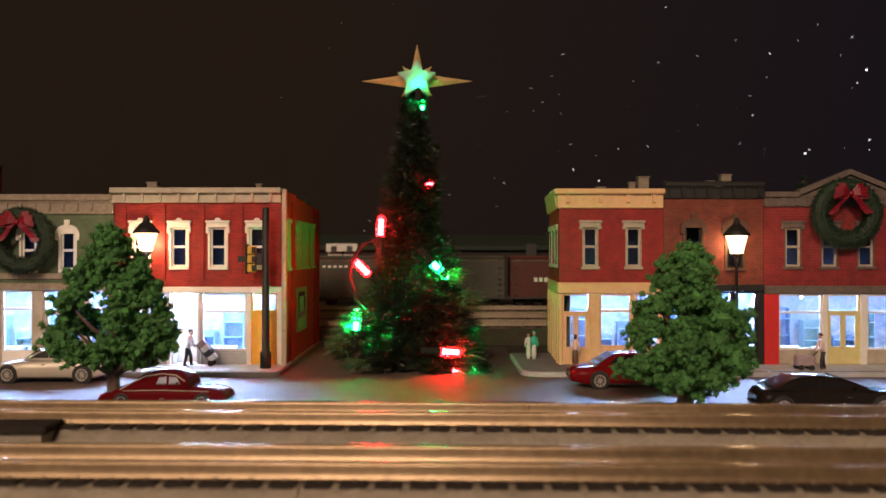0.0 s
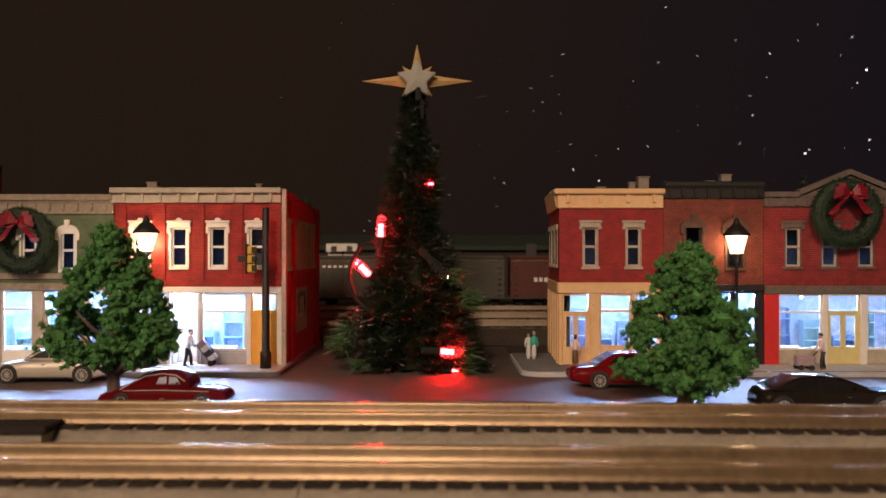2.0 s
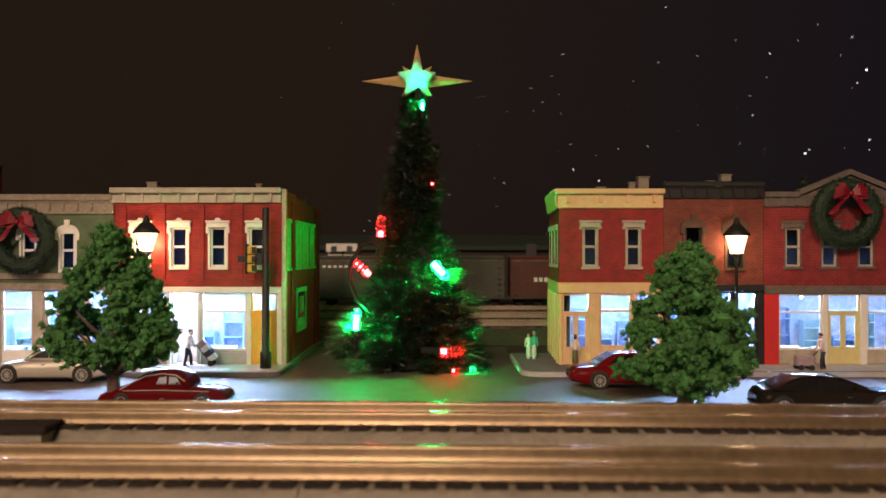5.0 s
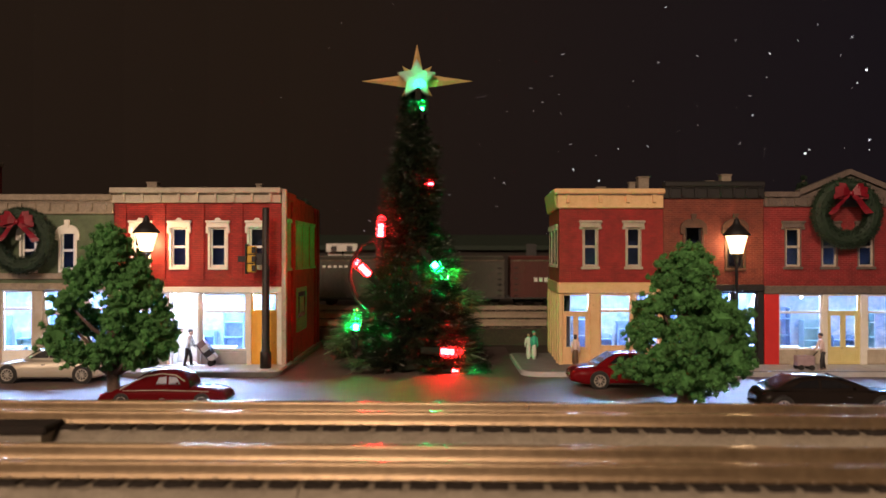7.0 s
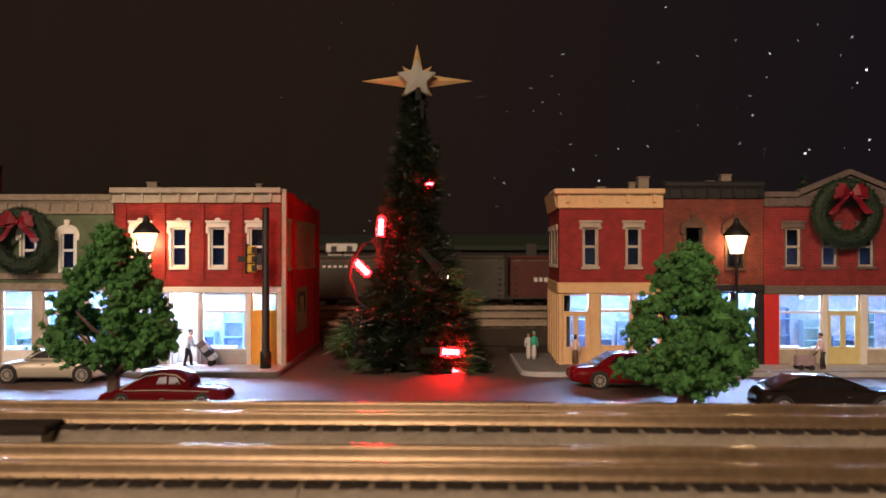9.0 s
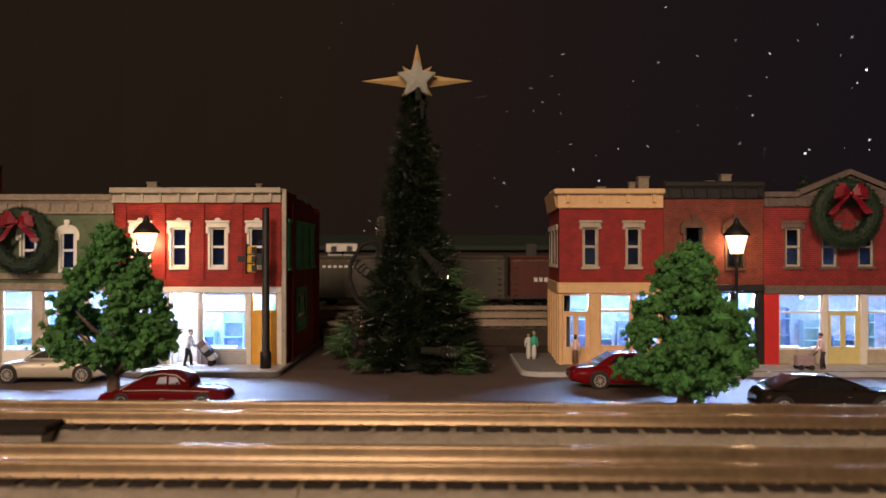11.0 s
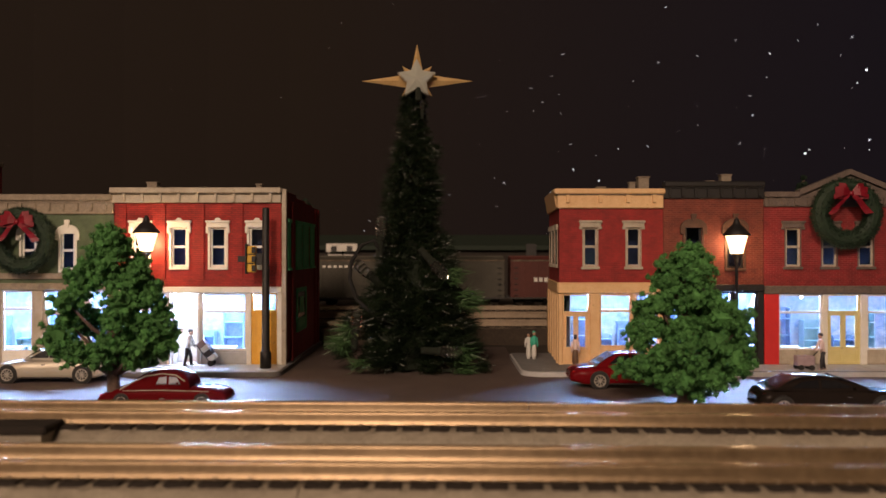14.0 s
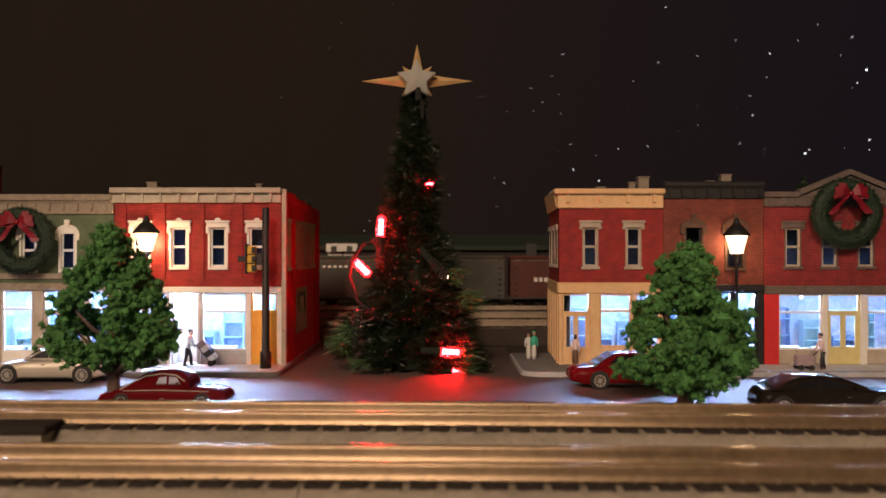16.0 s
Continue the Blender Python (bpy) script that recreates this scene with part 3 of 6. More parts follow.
def fittings(x0, x1, seed):
    """Shelves and counters within a shop, seen through its panes."""
    rnd = random.Random(seed)
    x = x0 + 1
    while x < x1 - 3:
        w = rnd.uniform(3, 8)
        h = rnd.uniform(7, 19)
        unit = thing("shop_shelf", (x, FRONT + 19, 1.15), "blue-grey display shelf against the shop's rear wall", "shelf", "shop display shelves")
        mt = rnd.choice((M_SHELF, M_SHELF2))
        part("carcass", boxes((0, 0.3, 0, 4, 0, h), (w - 0.3, w, 0, 4, 0, h), (0.3, w - 0.3, 3.6, 4, 0, h)), mt, unit)
        for k in range(3):
            part("board", boxes((0.3, w - 0.3, 0, 3.6, h * (k + 0.3) / 3, h * (k + 0.3) / 3 + 0.3)), mt, unit)
        if rnd.random() < 0.7:
            cw = rnd.uniform(4, 7)
            c = thing("shop_counter", (x + rnd.uniform(-1, 1), FRONT + rnd.uniform(7, 12), 1.15), "low display counter with goods inside the shop", "counter", "shop counters")
            part("body", boxes((0, cw, 0, 2.5, 0, 4.2), bevel=0.15), rnd.choice((M_SHELF, M_SHELF2, M_GREY)), c)
            part("worktop", boxes((-0.3, cw + 0.3, -0.3, 2.8, 4.21, 4.7), bevel=0.1), M_WHITE, c)
        x += w + rnd.uniform(1.0, 4.5)


def roof_box(x, y, z, w, h, mt=None, name="roof_vent", label="small pale vent box on a flat roof"):
    v = thing(name, (x, y, z), label, "roof vent", "roof vents")
    part("housing", boxes((-w / 2, w / 2, -w / 2, w / 2, 0, h), bevel=0.15), mt or M_STONE, v)
    part("cap", boxes((-w / 2 - 0.3, w / 2 + 0.3, -w / 2 - 0.3, w / 2 + 0.3, h, h + 0.4), bevel=0.1), mt or M_STONE, v)


def wall_frame(xa, xb, ya, yb, za, zb, t):
    """A closed frame of width t on a wall that runs along y."""
    bm = bmesh.new()
    corners = [(ya, za, 1, 1), (yb, za, -1, 1), (yb, zb, -1, -1), (ya, zb, 1, -1)]
    rings = [[bm.verts.new(p) for p in ((xa, y, z), (xb, y, z), (xb, y + u * t, z + v * t), (xa, y + u * t, z + v * t))] for y, z, u, v in corners]
    for a, c in zip(rings, rings[1:] + rings[:1]):
        for i in range(4):
            bm.faces.new((a[i], a[(i + 1) % 4], c[(i + 1) % 4], c[i]))
    bmesh.ops.recalc_face_normals(bm, faces=bm.faces)
    return bm


def front_upper(parent, x0, x1, z0, z1, brick, wins, w, wz, wh, y=FRONT):
    bm = bmesh.new()
    pierced(bm, x0, x1, z0, z1, y, y + WALL_T, [(c - w / 2, c + w / 2, wz, wz + wh) for c in wins])
    return part("front_wall", bm, brick, parent)


def build_red_shop():
    x0, x1 = -100.9, -48.3
    b = thing("brick_shop", ((x0 + x1) / 2, FRONT, 1.0), "red painted brick shop with cream cornice and lit front", "shop building", "main street shops", local=False)
    wins = [-92.7, -80.9, -69.0, -57.0]
    front_upper(b, x0, x1, 25.3, 51.0, M_RED, wins, 4.7, 31.4, 12.0)
    for c in wins:
        sash_window(b, c, 31.4, 4.7, 12.0, FRONT, M_WHITE, "crest")
    for c in (-98.8, -86.8, -74.9, -63.0, -51.3):
        part("pilaster", boxes((c - 1.7, c + 1.7, FRONT - 0.45, FRONT - 0.005, 27.5, 50.9), bevel=0.08), M_RED, b)
    part("brick_course", boxes((x0, x1, FRONT - 0.46, FRONT - 0.005, 25.4, 27.45), bevel=0.08), M_RED, b)
    bm = bmesh.new()
    box(bm, x0 - 0.4, x1 - 1.2, FRONT - 1.3, FRONT + WALL_T, 51.02, 53.4, 0.15)
    part("frieze", bm, M_CREAM, b)
    part("coping", boxes((x0 - 0.8, x1 - 1.1, FRONT - 2.2, FRONT + WALL_T + 0.6, 53.9, 55.6), bevel=0.25), M_CREAM, b)
    # Course in darker stone paints the shadow line below the coping
    part("cornice_shadow_course", boxes((x0 - 0.2, x1 - 1.2, FRONT - 0.8, FRONT + WALL_T, 53.41, 53.89)), M_STONE, b)
    for i in range(9):
        xx = x0 + 3 + i * 5.6
        part("bracket", boxes((xx, xx + 0.9, FRONT - 1.9, FRONT - 1.31, 51.4, 53.85), bevel=0.1), M_CREAM, b)
    part("corner_strip", boxes((x1 - 1.05, x1 + 0.35, FRONT - 0.9, FRONT + 1.2, 1.0, 55.2), bevel=0.15), M_CREAM, b)
    # shop front
    part("fascia", boxes((x0, x1 - 1.1, FRONT - 0.9, FRONT + 1.0, 23.4, 25.28), bevel=0.2), M_WHITE, b)
    z0, z1, y = 1.15, 23.3, FRONT
    for a, c in ((-100.9, -99.6), (-84.6, -83.6), (-75.2, -74.2), (-60.2, -58.8), (-50.9, -49.4)):
        part("post", boxes((a, c, y - 0.4, y + 1.0, 1.0, 23.38), bevel=0.12), M_WHITE, b)
    shop_bay(b, -99.58, -84.62, z0, z1, y, M_WHITE, 18.2, 4.6, M_GREY)
    shop_bay(b, -74.18, -60.22, z0, z1, y, M_WHITE, 17.6, 4.6, M_GREY)
    shop_door(b, -58.78, -50.92, z0, z1, y, M_ORANGE, 1, 17.5, False)
    part("recess_wall", boxes((-83.58, -75.22, y + 5.4, y + 6.2, z0, z1)), M_WHITE, b, "white painted recessed entrance wall")
    part("recess_cheek", boxes((-83.6, -83.0, y + 1.01, y + 5.38, z0, z1)), M_WHITE, b)
    part("recess_cheek", boxes((-75.8, -75.2, y + 1.01, y + 5.38, z0, z1)), M_WHITE, b)
    part("panel_moulding", boxes((-82.0, -76.8, y + 5.15, y + 5.38, 3, 11), bevel=0.1), M_WHITE, b)
    part("panel_moulding", boxes((-82.0, -76.8, y + 5.15, y + 5.38, 12, 20), bevel=0.1), M_WHITE, b)
    lamp("entrance_lamp", "AREA", (-79.4, y + 2.2, 23.1), 0.0019, COOL, 6, (-79.4, y + 3.4, 0), 1.5)
    shell(b, x0, x1, 68, 24.4, 52.0, M_REDD)
    # windows, pilasters and stepped parapet on the side wall
    for cy, hw in ((264.6, 2.0), (282.6, 5.0), (296.6, 5.4), (311.0, 4.2)):
        xa = x1 + 0.02
        sw = part("side_window", wall_frame(xa, x1 + 0.5, cy - hw, cy + hw, 31, 45, 0.8), M_BLIND, b)
        part("sill", boxes((xa, x1 + 0.9, cy - hw - 0.4, cy + hw + 0.4, 30.1, 30.98), bevel=0.1), M_BLIND, sw)
        part("hood", boxes((xa, x1 + 0.8, cy - hw - 0.5, cy + hw + 0.5, 45.02, 46.3), bevel=0.1), M_BLIND, sw)
        part("sash_bar", boxes((xa, x1 + 0.45, cy - hw + 0.81, cy + hw - 0.81, 37.4, 38.2)), M_BLIND, sw)
        for za, zb in ((31.81, 37.38), (38.22, 44.19)):
            part("blind", boxes((xa, x1 + 0.2, cy - hw + 0.82, cy + hw - 0.82, za, zb)), M_BLIND, sw, "drawn green blind")
    cy, hw, xa = 288.0, 9.5, x1 + 0.02
    sw = part("side_window", wall_frame(xa, x1 + 0.5, cy - hw, cy + hw, 9.5, 24, 1.4), M_BLIND, b)
    part("sash_bar", boxes((xa, x1 + 0.45, cy - hw + 1.41, cy + hw - 1.41, 13.2, 14.0)), M_BLIND, sw)
    part("pane", boxes((xa, x1 + 0.18, cy - hw + 1.42, cy + hw - 1.42, 14.02, 22.58)), M_CARGLASS, sw)
    part("notice_board", boxes((x1 + 0.19, x1 + 0.45, cy - 3.6, cy + 3.6, 15.6, 21.0), bevel=0.08), M_BLIND, sw)
    part("panel", boxes((xa, x1 + 0.24, cy - hw + 1.42, cy + hw - 1.42, 10.92, 13.18)), M_BLIND, sw)
    for cy in (270.5, 318.5, 326.0):
        part("side_pilaster", boxes((x1 + 0.01, x1 + 0.6, cy - 1.2, cy + 1.2, 1.0, 51.9), bevel=0.1), M_REDD, b)
    for i, (ya, yb, zz) in enumerate(((262, 278, 54.6), (278.02, 296, 53.6), (296.02, 312, 52.9), (312.02, 328, 52.4))):
        part("parapet", boxes((x1 - 1.6, x1 + 0.2, ya, yb, 52.02, zz), bevel=0.1), M_REDD, b)
    part("drainpipe", tube(bmesh.new(), [(x1 + 0.5, 268.5, 1), (x1 + 0.5, 268.5, 51)], 0.35, 8), M_REDD, b)
    fittings(x0 + 3, x1 - 3, 3)
    roof_box(-94, 275, 52, 3.2, 6.2)
    roof_box(-88.5, 282, 52, 3.4, 5.0)
    roof_box(-59, 272, 52, 1.6, 5.4)


def build_green_shop():
    x0, x1 = -153.2, -101.0
    b = thing("brick_shop", ((x0 + x1) / 2, FRONT, 1.0), "sage green brick shop with arched cream window hoods", "shop building", "main street shops", local=False)
    wins = [-147.5, -139.0, -127.1, -115.1]
    front_upper(b, x0, x1, 26.4, 47.5, M_GREEN, wins, 4.2, 30.5, 11.6)
    for c in wins:
        sash_window(b, c, 30.5, 4.2, 11.6, FRONT, M_WHITE, "arch")
    part("frieze", boxes((x0, x1, FRONT - 0.8, FRONT + WALL_T, 47.52, 51.0), bevel=0.2), M_STONE, b)
    part("coping", boxes((x0, x1, FRONT - 1.9, FRONT + WALL_T, 51.6, 53.6), bevel=0.3), M_STONE, b)
    part("cornice_course", boxes((x0, x1, FRONT - 1.1, FRONT + WALL_T, 51.01, 51.59)), M_STONE, b)
    for i in range(12):
        xx = x0 + 2 + i * 4.3
        part("bracket", boxes((xx, xx + 1.0, FRONT - 1.3, FRONT - 0.81, 48.6, 50.9), bevel=0.12), M_STONE, b)
    part("sill_course", boxes((x0, x1, FRONT - 0.7, FRONT - 0.005, 27.6, 29.4), bevel=0.15), M_STONE, b)
    part("fascia", boxes((x0, x1, FRONT - 0.9, FRONT + 1.0, 24.2, 26.38), bevel=0.2), M_STONE, b)
    z0, z1, y = 1.15, 24.1, FRONT
    for a, c in ((-153.2, -151.6), (-136.6, -135.4), (-110.0 - 0.2, -108.6), (-124.2 - 1.6, -122.6), (-102.6, -101.0)):
        part("post", boxes((a, c, y - 0.5, y + 1.0, 1.0, 24.18), bevel=0.15), M_CREAM, b)
    shop_bay(b, -151.58, -136.62, z0, z1, y, M_WHITE, 18.4, 4.2, M_WHITE)
    shop_bay(b, -135.38, -125.82, z0, z1, y, M_WHITE, 18.4, 4.2, M_WHITE)
    shop_door(b, -122.58, -110.22, z0, z1, y, M_CREAM, 2, 17.5)
    shop_bay(b, -108.58, -102.62, z0, z1, y, M_WHITE, 18.4, 4.2, M_WHITE)
    shell(b, x0, x1, 60, 25.2, 50.5, M_GREEN)
    fittings(x0 + 3, x1 - 3, 11)
    t = thing("brick_tower", (-185, 330, 1.0), "dark red brick building top behind the green shop", "building", local=False)
    part("wall", boxes((-194, -176, 330, 338, 1.0, 70)), M_REDD, t)
    part("coping", boxes((-194.6, -175.4, 329.4, 338.6, 70, 71.5), bevel=0.2), M_STONE, t)


def build_corner_shop():
    x0, x1 = 35.7, 67.5
    b = thing("brick_shop", ((x0 + x1) / 2, FRONT, 1.0), "deep red corner shop with tan cornice and shop front", "shop building", "main street shops", local=False)
    wins = [45.2, 58.4]
    front_upper(b, x0, x1, 26.6, 49.3, M_REDD, wins, 4.3, 31.5, 11.9)
    for c in wins:
        sash_window(b, c, 31.5, 4.3, 11.9, FRONT, M_CREAM, "flat")
    # cornice, front and side
    part("frieze", boxes((x0 - 0.7, x1, FRONT - 0.9, FRONT + WALL_T, 49.32, 53.4), bevel=0.25), M_TAN, b)
    part("coping", boxes((x0 - 1.7, x1 + 0.3, FRONT - 2.0, FRONT + WALL_T, 53.7, 55.3), bevel=0.3), M_TAN, b)
    part("cornice_course", boxes((x0 - 0.9, x1, FRONT - 1.3, FRONT + WALL_T, 53.41, 53.69)), M_STONE, b)
    for xx in (37.6, 47.5, 56.0, 64.0):
        part("bracket", boxes((xx, xx + 1.1, FRONT - 1.6, FRONT - 0.91, 51.0, 53.4), bevel=0.12), M_TAN, b)
    bm = bmesh.new()
    ya, yb, d = FRONT + WALL_T + 0.02, FRONT + 40, 1.9
    ring_loft(bm, [[(x0 - 0.7, ya, 49.4), (x0 + 1.5, ya, 49.4), (x0 + 1.5 + d, yb, 49.4), (x0 - 0.7 + d, yb, 49.4)], [(x0 - 1.7, ya, 55.2), (x0 + 1.5, ya, 55.2), (x0 + 1.5 + d, yb, 55.2), (x0 - 1.7 + d, yb, 55.2)]])
    part("side_cornice", bm, M_TAN, b)
    for cy in (268, 280, 291):
        xx = x0 + (cy - FRONT) * d / 40
        sw = part("side_window", boxes((xx - 0.5, xx + 0.2, cy - 2.6, cy + 2.6, 31.0, 32.0), (xx - 0.7, xx + 0.2, cy - 3, cy + 3, 43, 44.6), (xx - 0.35, xx + 0.2, cy - 2.6, cy - 1.9, 32, 43), (xx - 0.35, xx + 0.2, cy + 1.9, cy + 2.6, 32, 43)), M_CREAM, b)
        part("pane", boxes((xx - 0.25, xx + 0.1, cy - 1.88, cy + 1.88, 32.02, 42.98)), M_CARGLASS, sw)
    part("fascia", boxes((x0 - 0.5, x1, FRONT - 0.9, FRONT + 1.0, 23.2, 26.58), bevel=0.3), M_TAN, b)
    bm = bmesh.new()
    ring_loft(bm, [[(x0 - 0.5, ya, 23.2), (x0 + 0.2, ya, 23.2), (x0 + 0.2 + d, yb, 23.2), (x0 - 0.5 + d, yb, 23.2)], [(x0 - 0.5, ya, 26.5), (x0 + 0.2, ya, 26.5), (x0 + 0.2 + d, yb, 26.5), (x0 - 0.5 + d, yb, 26.5)]])
    part("side_fascia", bm, M_TAN, b)
    for cy in (263.5, 272, 281, 290, 298):
        xx = x0 + (cy - FRONT) * d / 40
        part("side_post", boxes((xx - 0.7, xx + 0.1, cy - 1.1, cy + 1.1, 1.0, 23.18), bevel=0.12), M_TAN, b)
    z0, z1, y = 1.15, 23.1, FRONT
    for a, c in ((x0 - 0.3, 36.6), (45.0, 48.0), (57.8, 59.0), (66.6, 67.5)):
        part("post", boxes((a, c, y - 0.5, y + 1.0, 1.0, 23.18), bevel=0.15), M_TAN, b)
    shop_door(b, 36.62, 44.98, z0, z1, y, M_TAN, 2, 17.0)
    shop_bay(b, 48.02, 57.78, z0, z1, y, M_TAN, 17.8, 5.6, M_TAN)
    shop_bay(b, 59.02, 66.58, z0, z1, y, M_TAN, 17.8, 5.6, M_TAN)
    shell(b, x0, x1, 40, 24.4, 52.0, M_REDD, skew=1.9)
    fittings(x0 + 5, x1 - 3, 5)
    roof_box(60.6, 272, 52, 2.0, 6.0)
    roof_box(66.0, 280, 52, 3.4, 8.4)
    roof_box(51, 274, 52, 2.6, 4.6)


def build_brown_shop():
    x0, x1 = 67.6, 98.3
    b = thing("brick_shop", ((x0 + x1) / 2, FRONT, 1.0), "orange-brown brick shop with black cornice and dark front", "shop building", "main street shops", local=False)
    wins = [76.8, 89.6]
    front_upper(b, x0, x1, 26.0, 52.3, M_BROWN, wins, 5.0, 31.0, 13.0)
    sash_window(b, wins[0], 31.0, 5.0, 13.0, FRONT, M_DARKBROWN, "arch", M_BLACK)
    sash_window(b, wins[1], 31.0, 5.0, 13.0, FRONT, M_DARKBROWN, "arch", M_BLACK)
    part("frieze", boxes((x0, x1, FRONT - 0.8, FRONT + WALL_T, 52.32, 55.5), bevel=0.2), M_BLACK, b)
    part("coping", boxes((x0, x1, FRONT - 1.8, FRONT + WALL_T, 55.9, 57.6), bevel=0.3), M_BLACK, b)
    part("cornice_course", boxes((x0, x1, FRONT - 1.1, FRONT + WALL_T, 55.51, 55.89)), M_BLACK, b)
    for i in range(8):
        xx = x0 + 1.4 + i * 3.9
        part("bracket", boxes((xx, xx + 0.8, FRONT - 1.5, FRONT - 0.81, 52.9, 55.5), bevel=0.1), M_BLACK, b)
    part("fascia", boxes((x0, x1, FRONT - 0.9, FRONT + 1.0, 23.9, 25.98), bevel=0.2), M_BLACK, b)
    z0, z1, y = 1.15, 23.8, FRONT
    for a, c in ((67.6, 69.2), (77.4, 78.6), (88.6, 89.9), (96.2, 98.3)):
        part("post", boxes((a, c, y - 0.5, y + 1.0, 1.0, 23.88), bevel=0.15), M_BLACK, b)
    shop_bay(b, 69.22, 77.38, z0, z1, y, M_BLACK, 17.2, 5.0, M_BLACK)
    shop_door(b, 78.62, 88.58, z0, z1, y, M_BLACK, 2, 17.0)
    shop_bay(b, 89.92, 96.18, z0, z1, y, M_BLACK, 17.0, 5.0, M_BLACK)
    shell(b, x0, x1, 52, 25.0, 54.0, M_BROWN)
    fittings(x0 + 3, x1 - 3, 8)
    roof_box(91.2, 274, 54, 3.2, 6.6)
    roof_box(85.5, 272, 54, 2.2, 4.4)


def build_gable_shop():
    x0, x1, cx = 98.4, 150.0, 124.4
    b = thing("brick_shop", ((x0 + x1) / 2, FRONT, 1.0), "bright red brick shop with stone gable parapet", "shop building", "main street shops", local=False)
    wins = [107.3, 118.5, 129.7, 141.0]
    front_upper(b, x0, x1, 25.6, 49.8, M_REDG, wins, 4.5, 31.5, 11.8)
    for c in wins:
        sash_window(b, c, 31.5, 4.5, 11.8, FRONT, M_STONEG, "flat", M_CREAM)
    part("frieze", boxes((x0, x1, FRONT - 0.8, FRONT + WALL_T, 49.82, 52.6), bevel=0.2), M_STONEG, b)
    part("coping", boxes((x0, 109.0, FRONT - 1.6, FRONT + WALL_T, 52.62, 54.4), bevel=0.25), M_STONEG, b)
    part("coping", boxes((139.8, x1, FRONT - 1.6, FRONT + WALL_T, 52.62, 54.4), bevel=0.25), M_STONEG, b)
    for i in range(13):
        xx = x0 + 1.2 + i * 3.9
        part("bracket", boxes((xx, xx + 1.5, FRONT - 1.3, FRONT - 0.81, 50.3, 52.5), bevel=0.12), M_STONEG, b)
    bm = bmesh.new()
    prism_y(bm, [(109.02, 52.65), (139.78, 52.65), (139.78, 53.2), (cx, 59.6), (109.02, 53.2)], FRONT - 0.5, FRONT + WALL_T)
    part("gable", bm, M_STONEG, b)
    for s in (-1, 1):
        bm = bmesh.new()
        xe = cx + s * 15.6
        prism_y(bm, [(xe, 53.3), (cx, 59.7), (cx, 61.3), (xe, 55.0)][::s], FRONT - 1.7, FRONT + WALL_T)
        part("gable_coping", bm, M_STONEG, b)
    part("fascia", boxes((x0, x1, FRONT - 0.8, FRONT + 1.0, 23.0, 25.58), bevel=0.25), M_STONEG, b)
    z0, z1, y = 1.15, 22.9, FRONT
    part("red_pillar", boxes((98.4, 102.9, y - 0.6, y + 1.0, 1.0, 22.98), bevel=0.15), M_REDPOST, b)
    part("red_pillar", boxes((145.4, 150.0, y - 0.6, y + 1.0, 1.0, 22.98), bevel=0.15), M_REDPOST, b)
    for a, c in ((116.4, 117.8), (127.9, 129.9)):
        part("post", boxes((a, c, y - 0.5, y + 1.0, 1.0, 22.98), bevel=0.15), M_WHITE, b)
    shop_bay(b, 102.92, 116.38, z0, z1, y, M_WHITE, 17.4, 4.8, M_CREAM)
    shop_door(b, 117.82, 127.88, z0, z1, y, M_YELLOWD, 2, 17.2)
    shop_bay(b, 129.92, 145.38, z0, z1, y, M_WHITE, 17.4, 4.8, M_CREAM)
    shell(b, x0, x1, 62, 24.2, 51.5, M_REDG)
    fittings(x0 + 4, x1 - 4, 21)


M_CEILED = glow("white_ceiling_led", (0.75, 0.86, 1.0), 30)


def ceiling_led(x, y, z):
    """A small white LED on a stub under a shop ceiling."""
    led = thing("ceiling_led", (x, y, z), "small lit white LED under the shop ceiling", "ceiling light", "shop ceiling lights")
    bm = bmesh.new()
    ball(bm, (0, 0, 0.5), (0.55, 0.55, 0.5), 2)
    part("lens", bm, M_CEILED, led, smooth=True)
    part("stub", boxes((-0.3, 0.3, -0.3, 0.3, 1.0, 24.4 - z)), M_WHITE, led)


build_red_shop()
build_green_shop()
build_corner_shop()
build_brown_shop()
build_gable_shop()
ceiling_led(112.0, FRONT + 5.0, 21.4)
ceiling_led(-79.4, FRONT + 3.6, 21.6)
# LED strips under the shop ceilings
for nm, xc, wd, e in (("red_shop", -74.6, 46, 0.20), ("green_shop", -127, 46, 0.145), ("corner_shop", 52.5, 25, 0.065), ("brown_shop", 83, 25, 0.115), ("gable_shop", 124, 46, 0.080)):
    lamp("shop_lamp", "AREA", (xc, FRONT + 3.4, 22.4), e, COOL, wd, (xc, FRONT - 17, 0), 1.2)
    lamp("shop_lamp", "AREA", (xc, FRONT + 12, 23.6), (0.009 + e * 0.10) * (0.75 if xc < -100 else 1.0 if xc < 0 else 0.45 if xc < 100 else 0.24), (0.42, 0.62, 1.0), wd, (xc, FRONT + 13, 0), 6)


# ---- tracks ----
RAIL_Z = 8.6
PITCH = 4.1
YAW = 1.5


def rail_outline(y, z):
    """Half-inch-like rail section in y, z: foot, web and head."""
    half = [(0.92, 0.0), (0.86, 0.2), (0.76, 0.4), (0.66, 0.8), (0.59, 1.2), (0.53, 1.6), (0.48, 1.86), (0.41, 1.95), (0.34, 1.98)]
    return [(y + a, z + b) for a, b in half] + [(y - a, z + b) for a, b in half[::-1]]


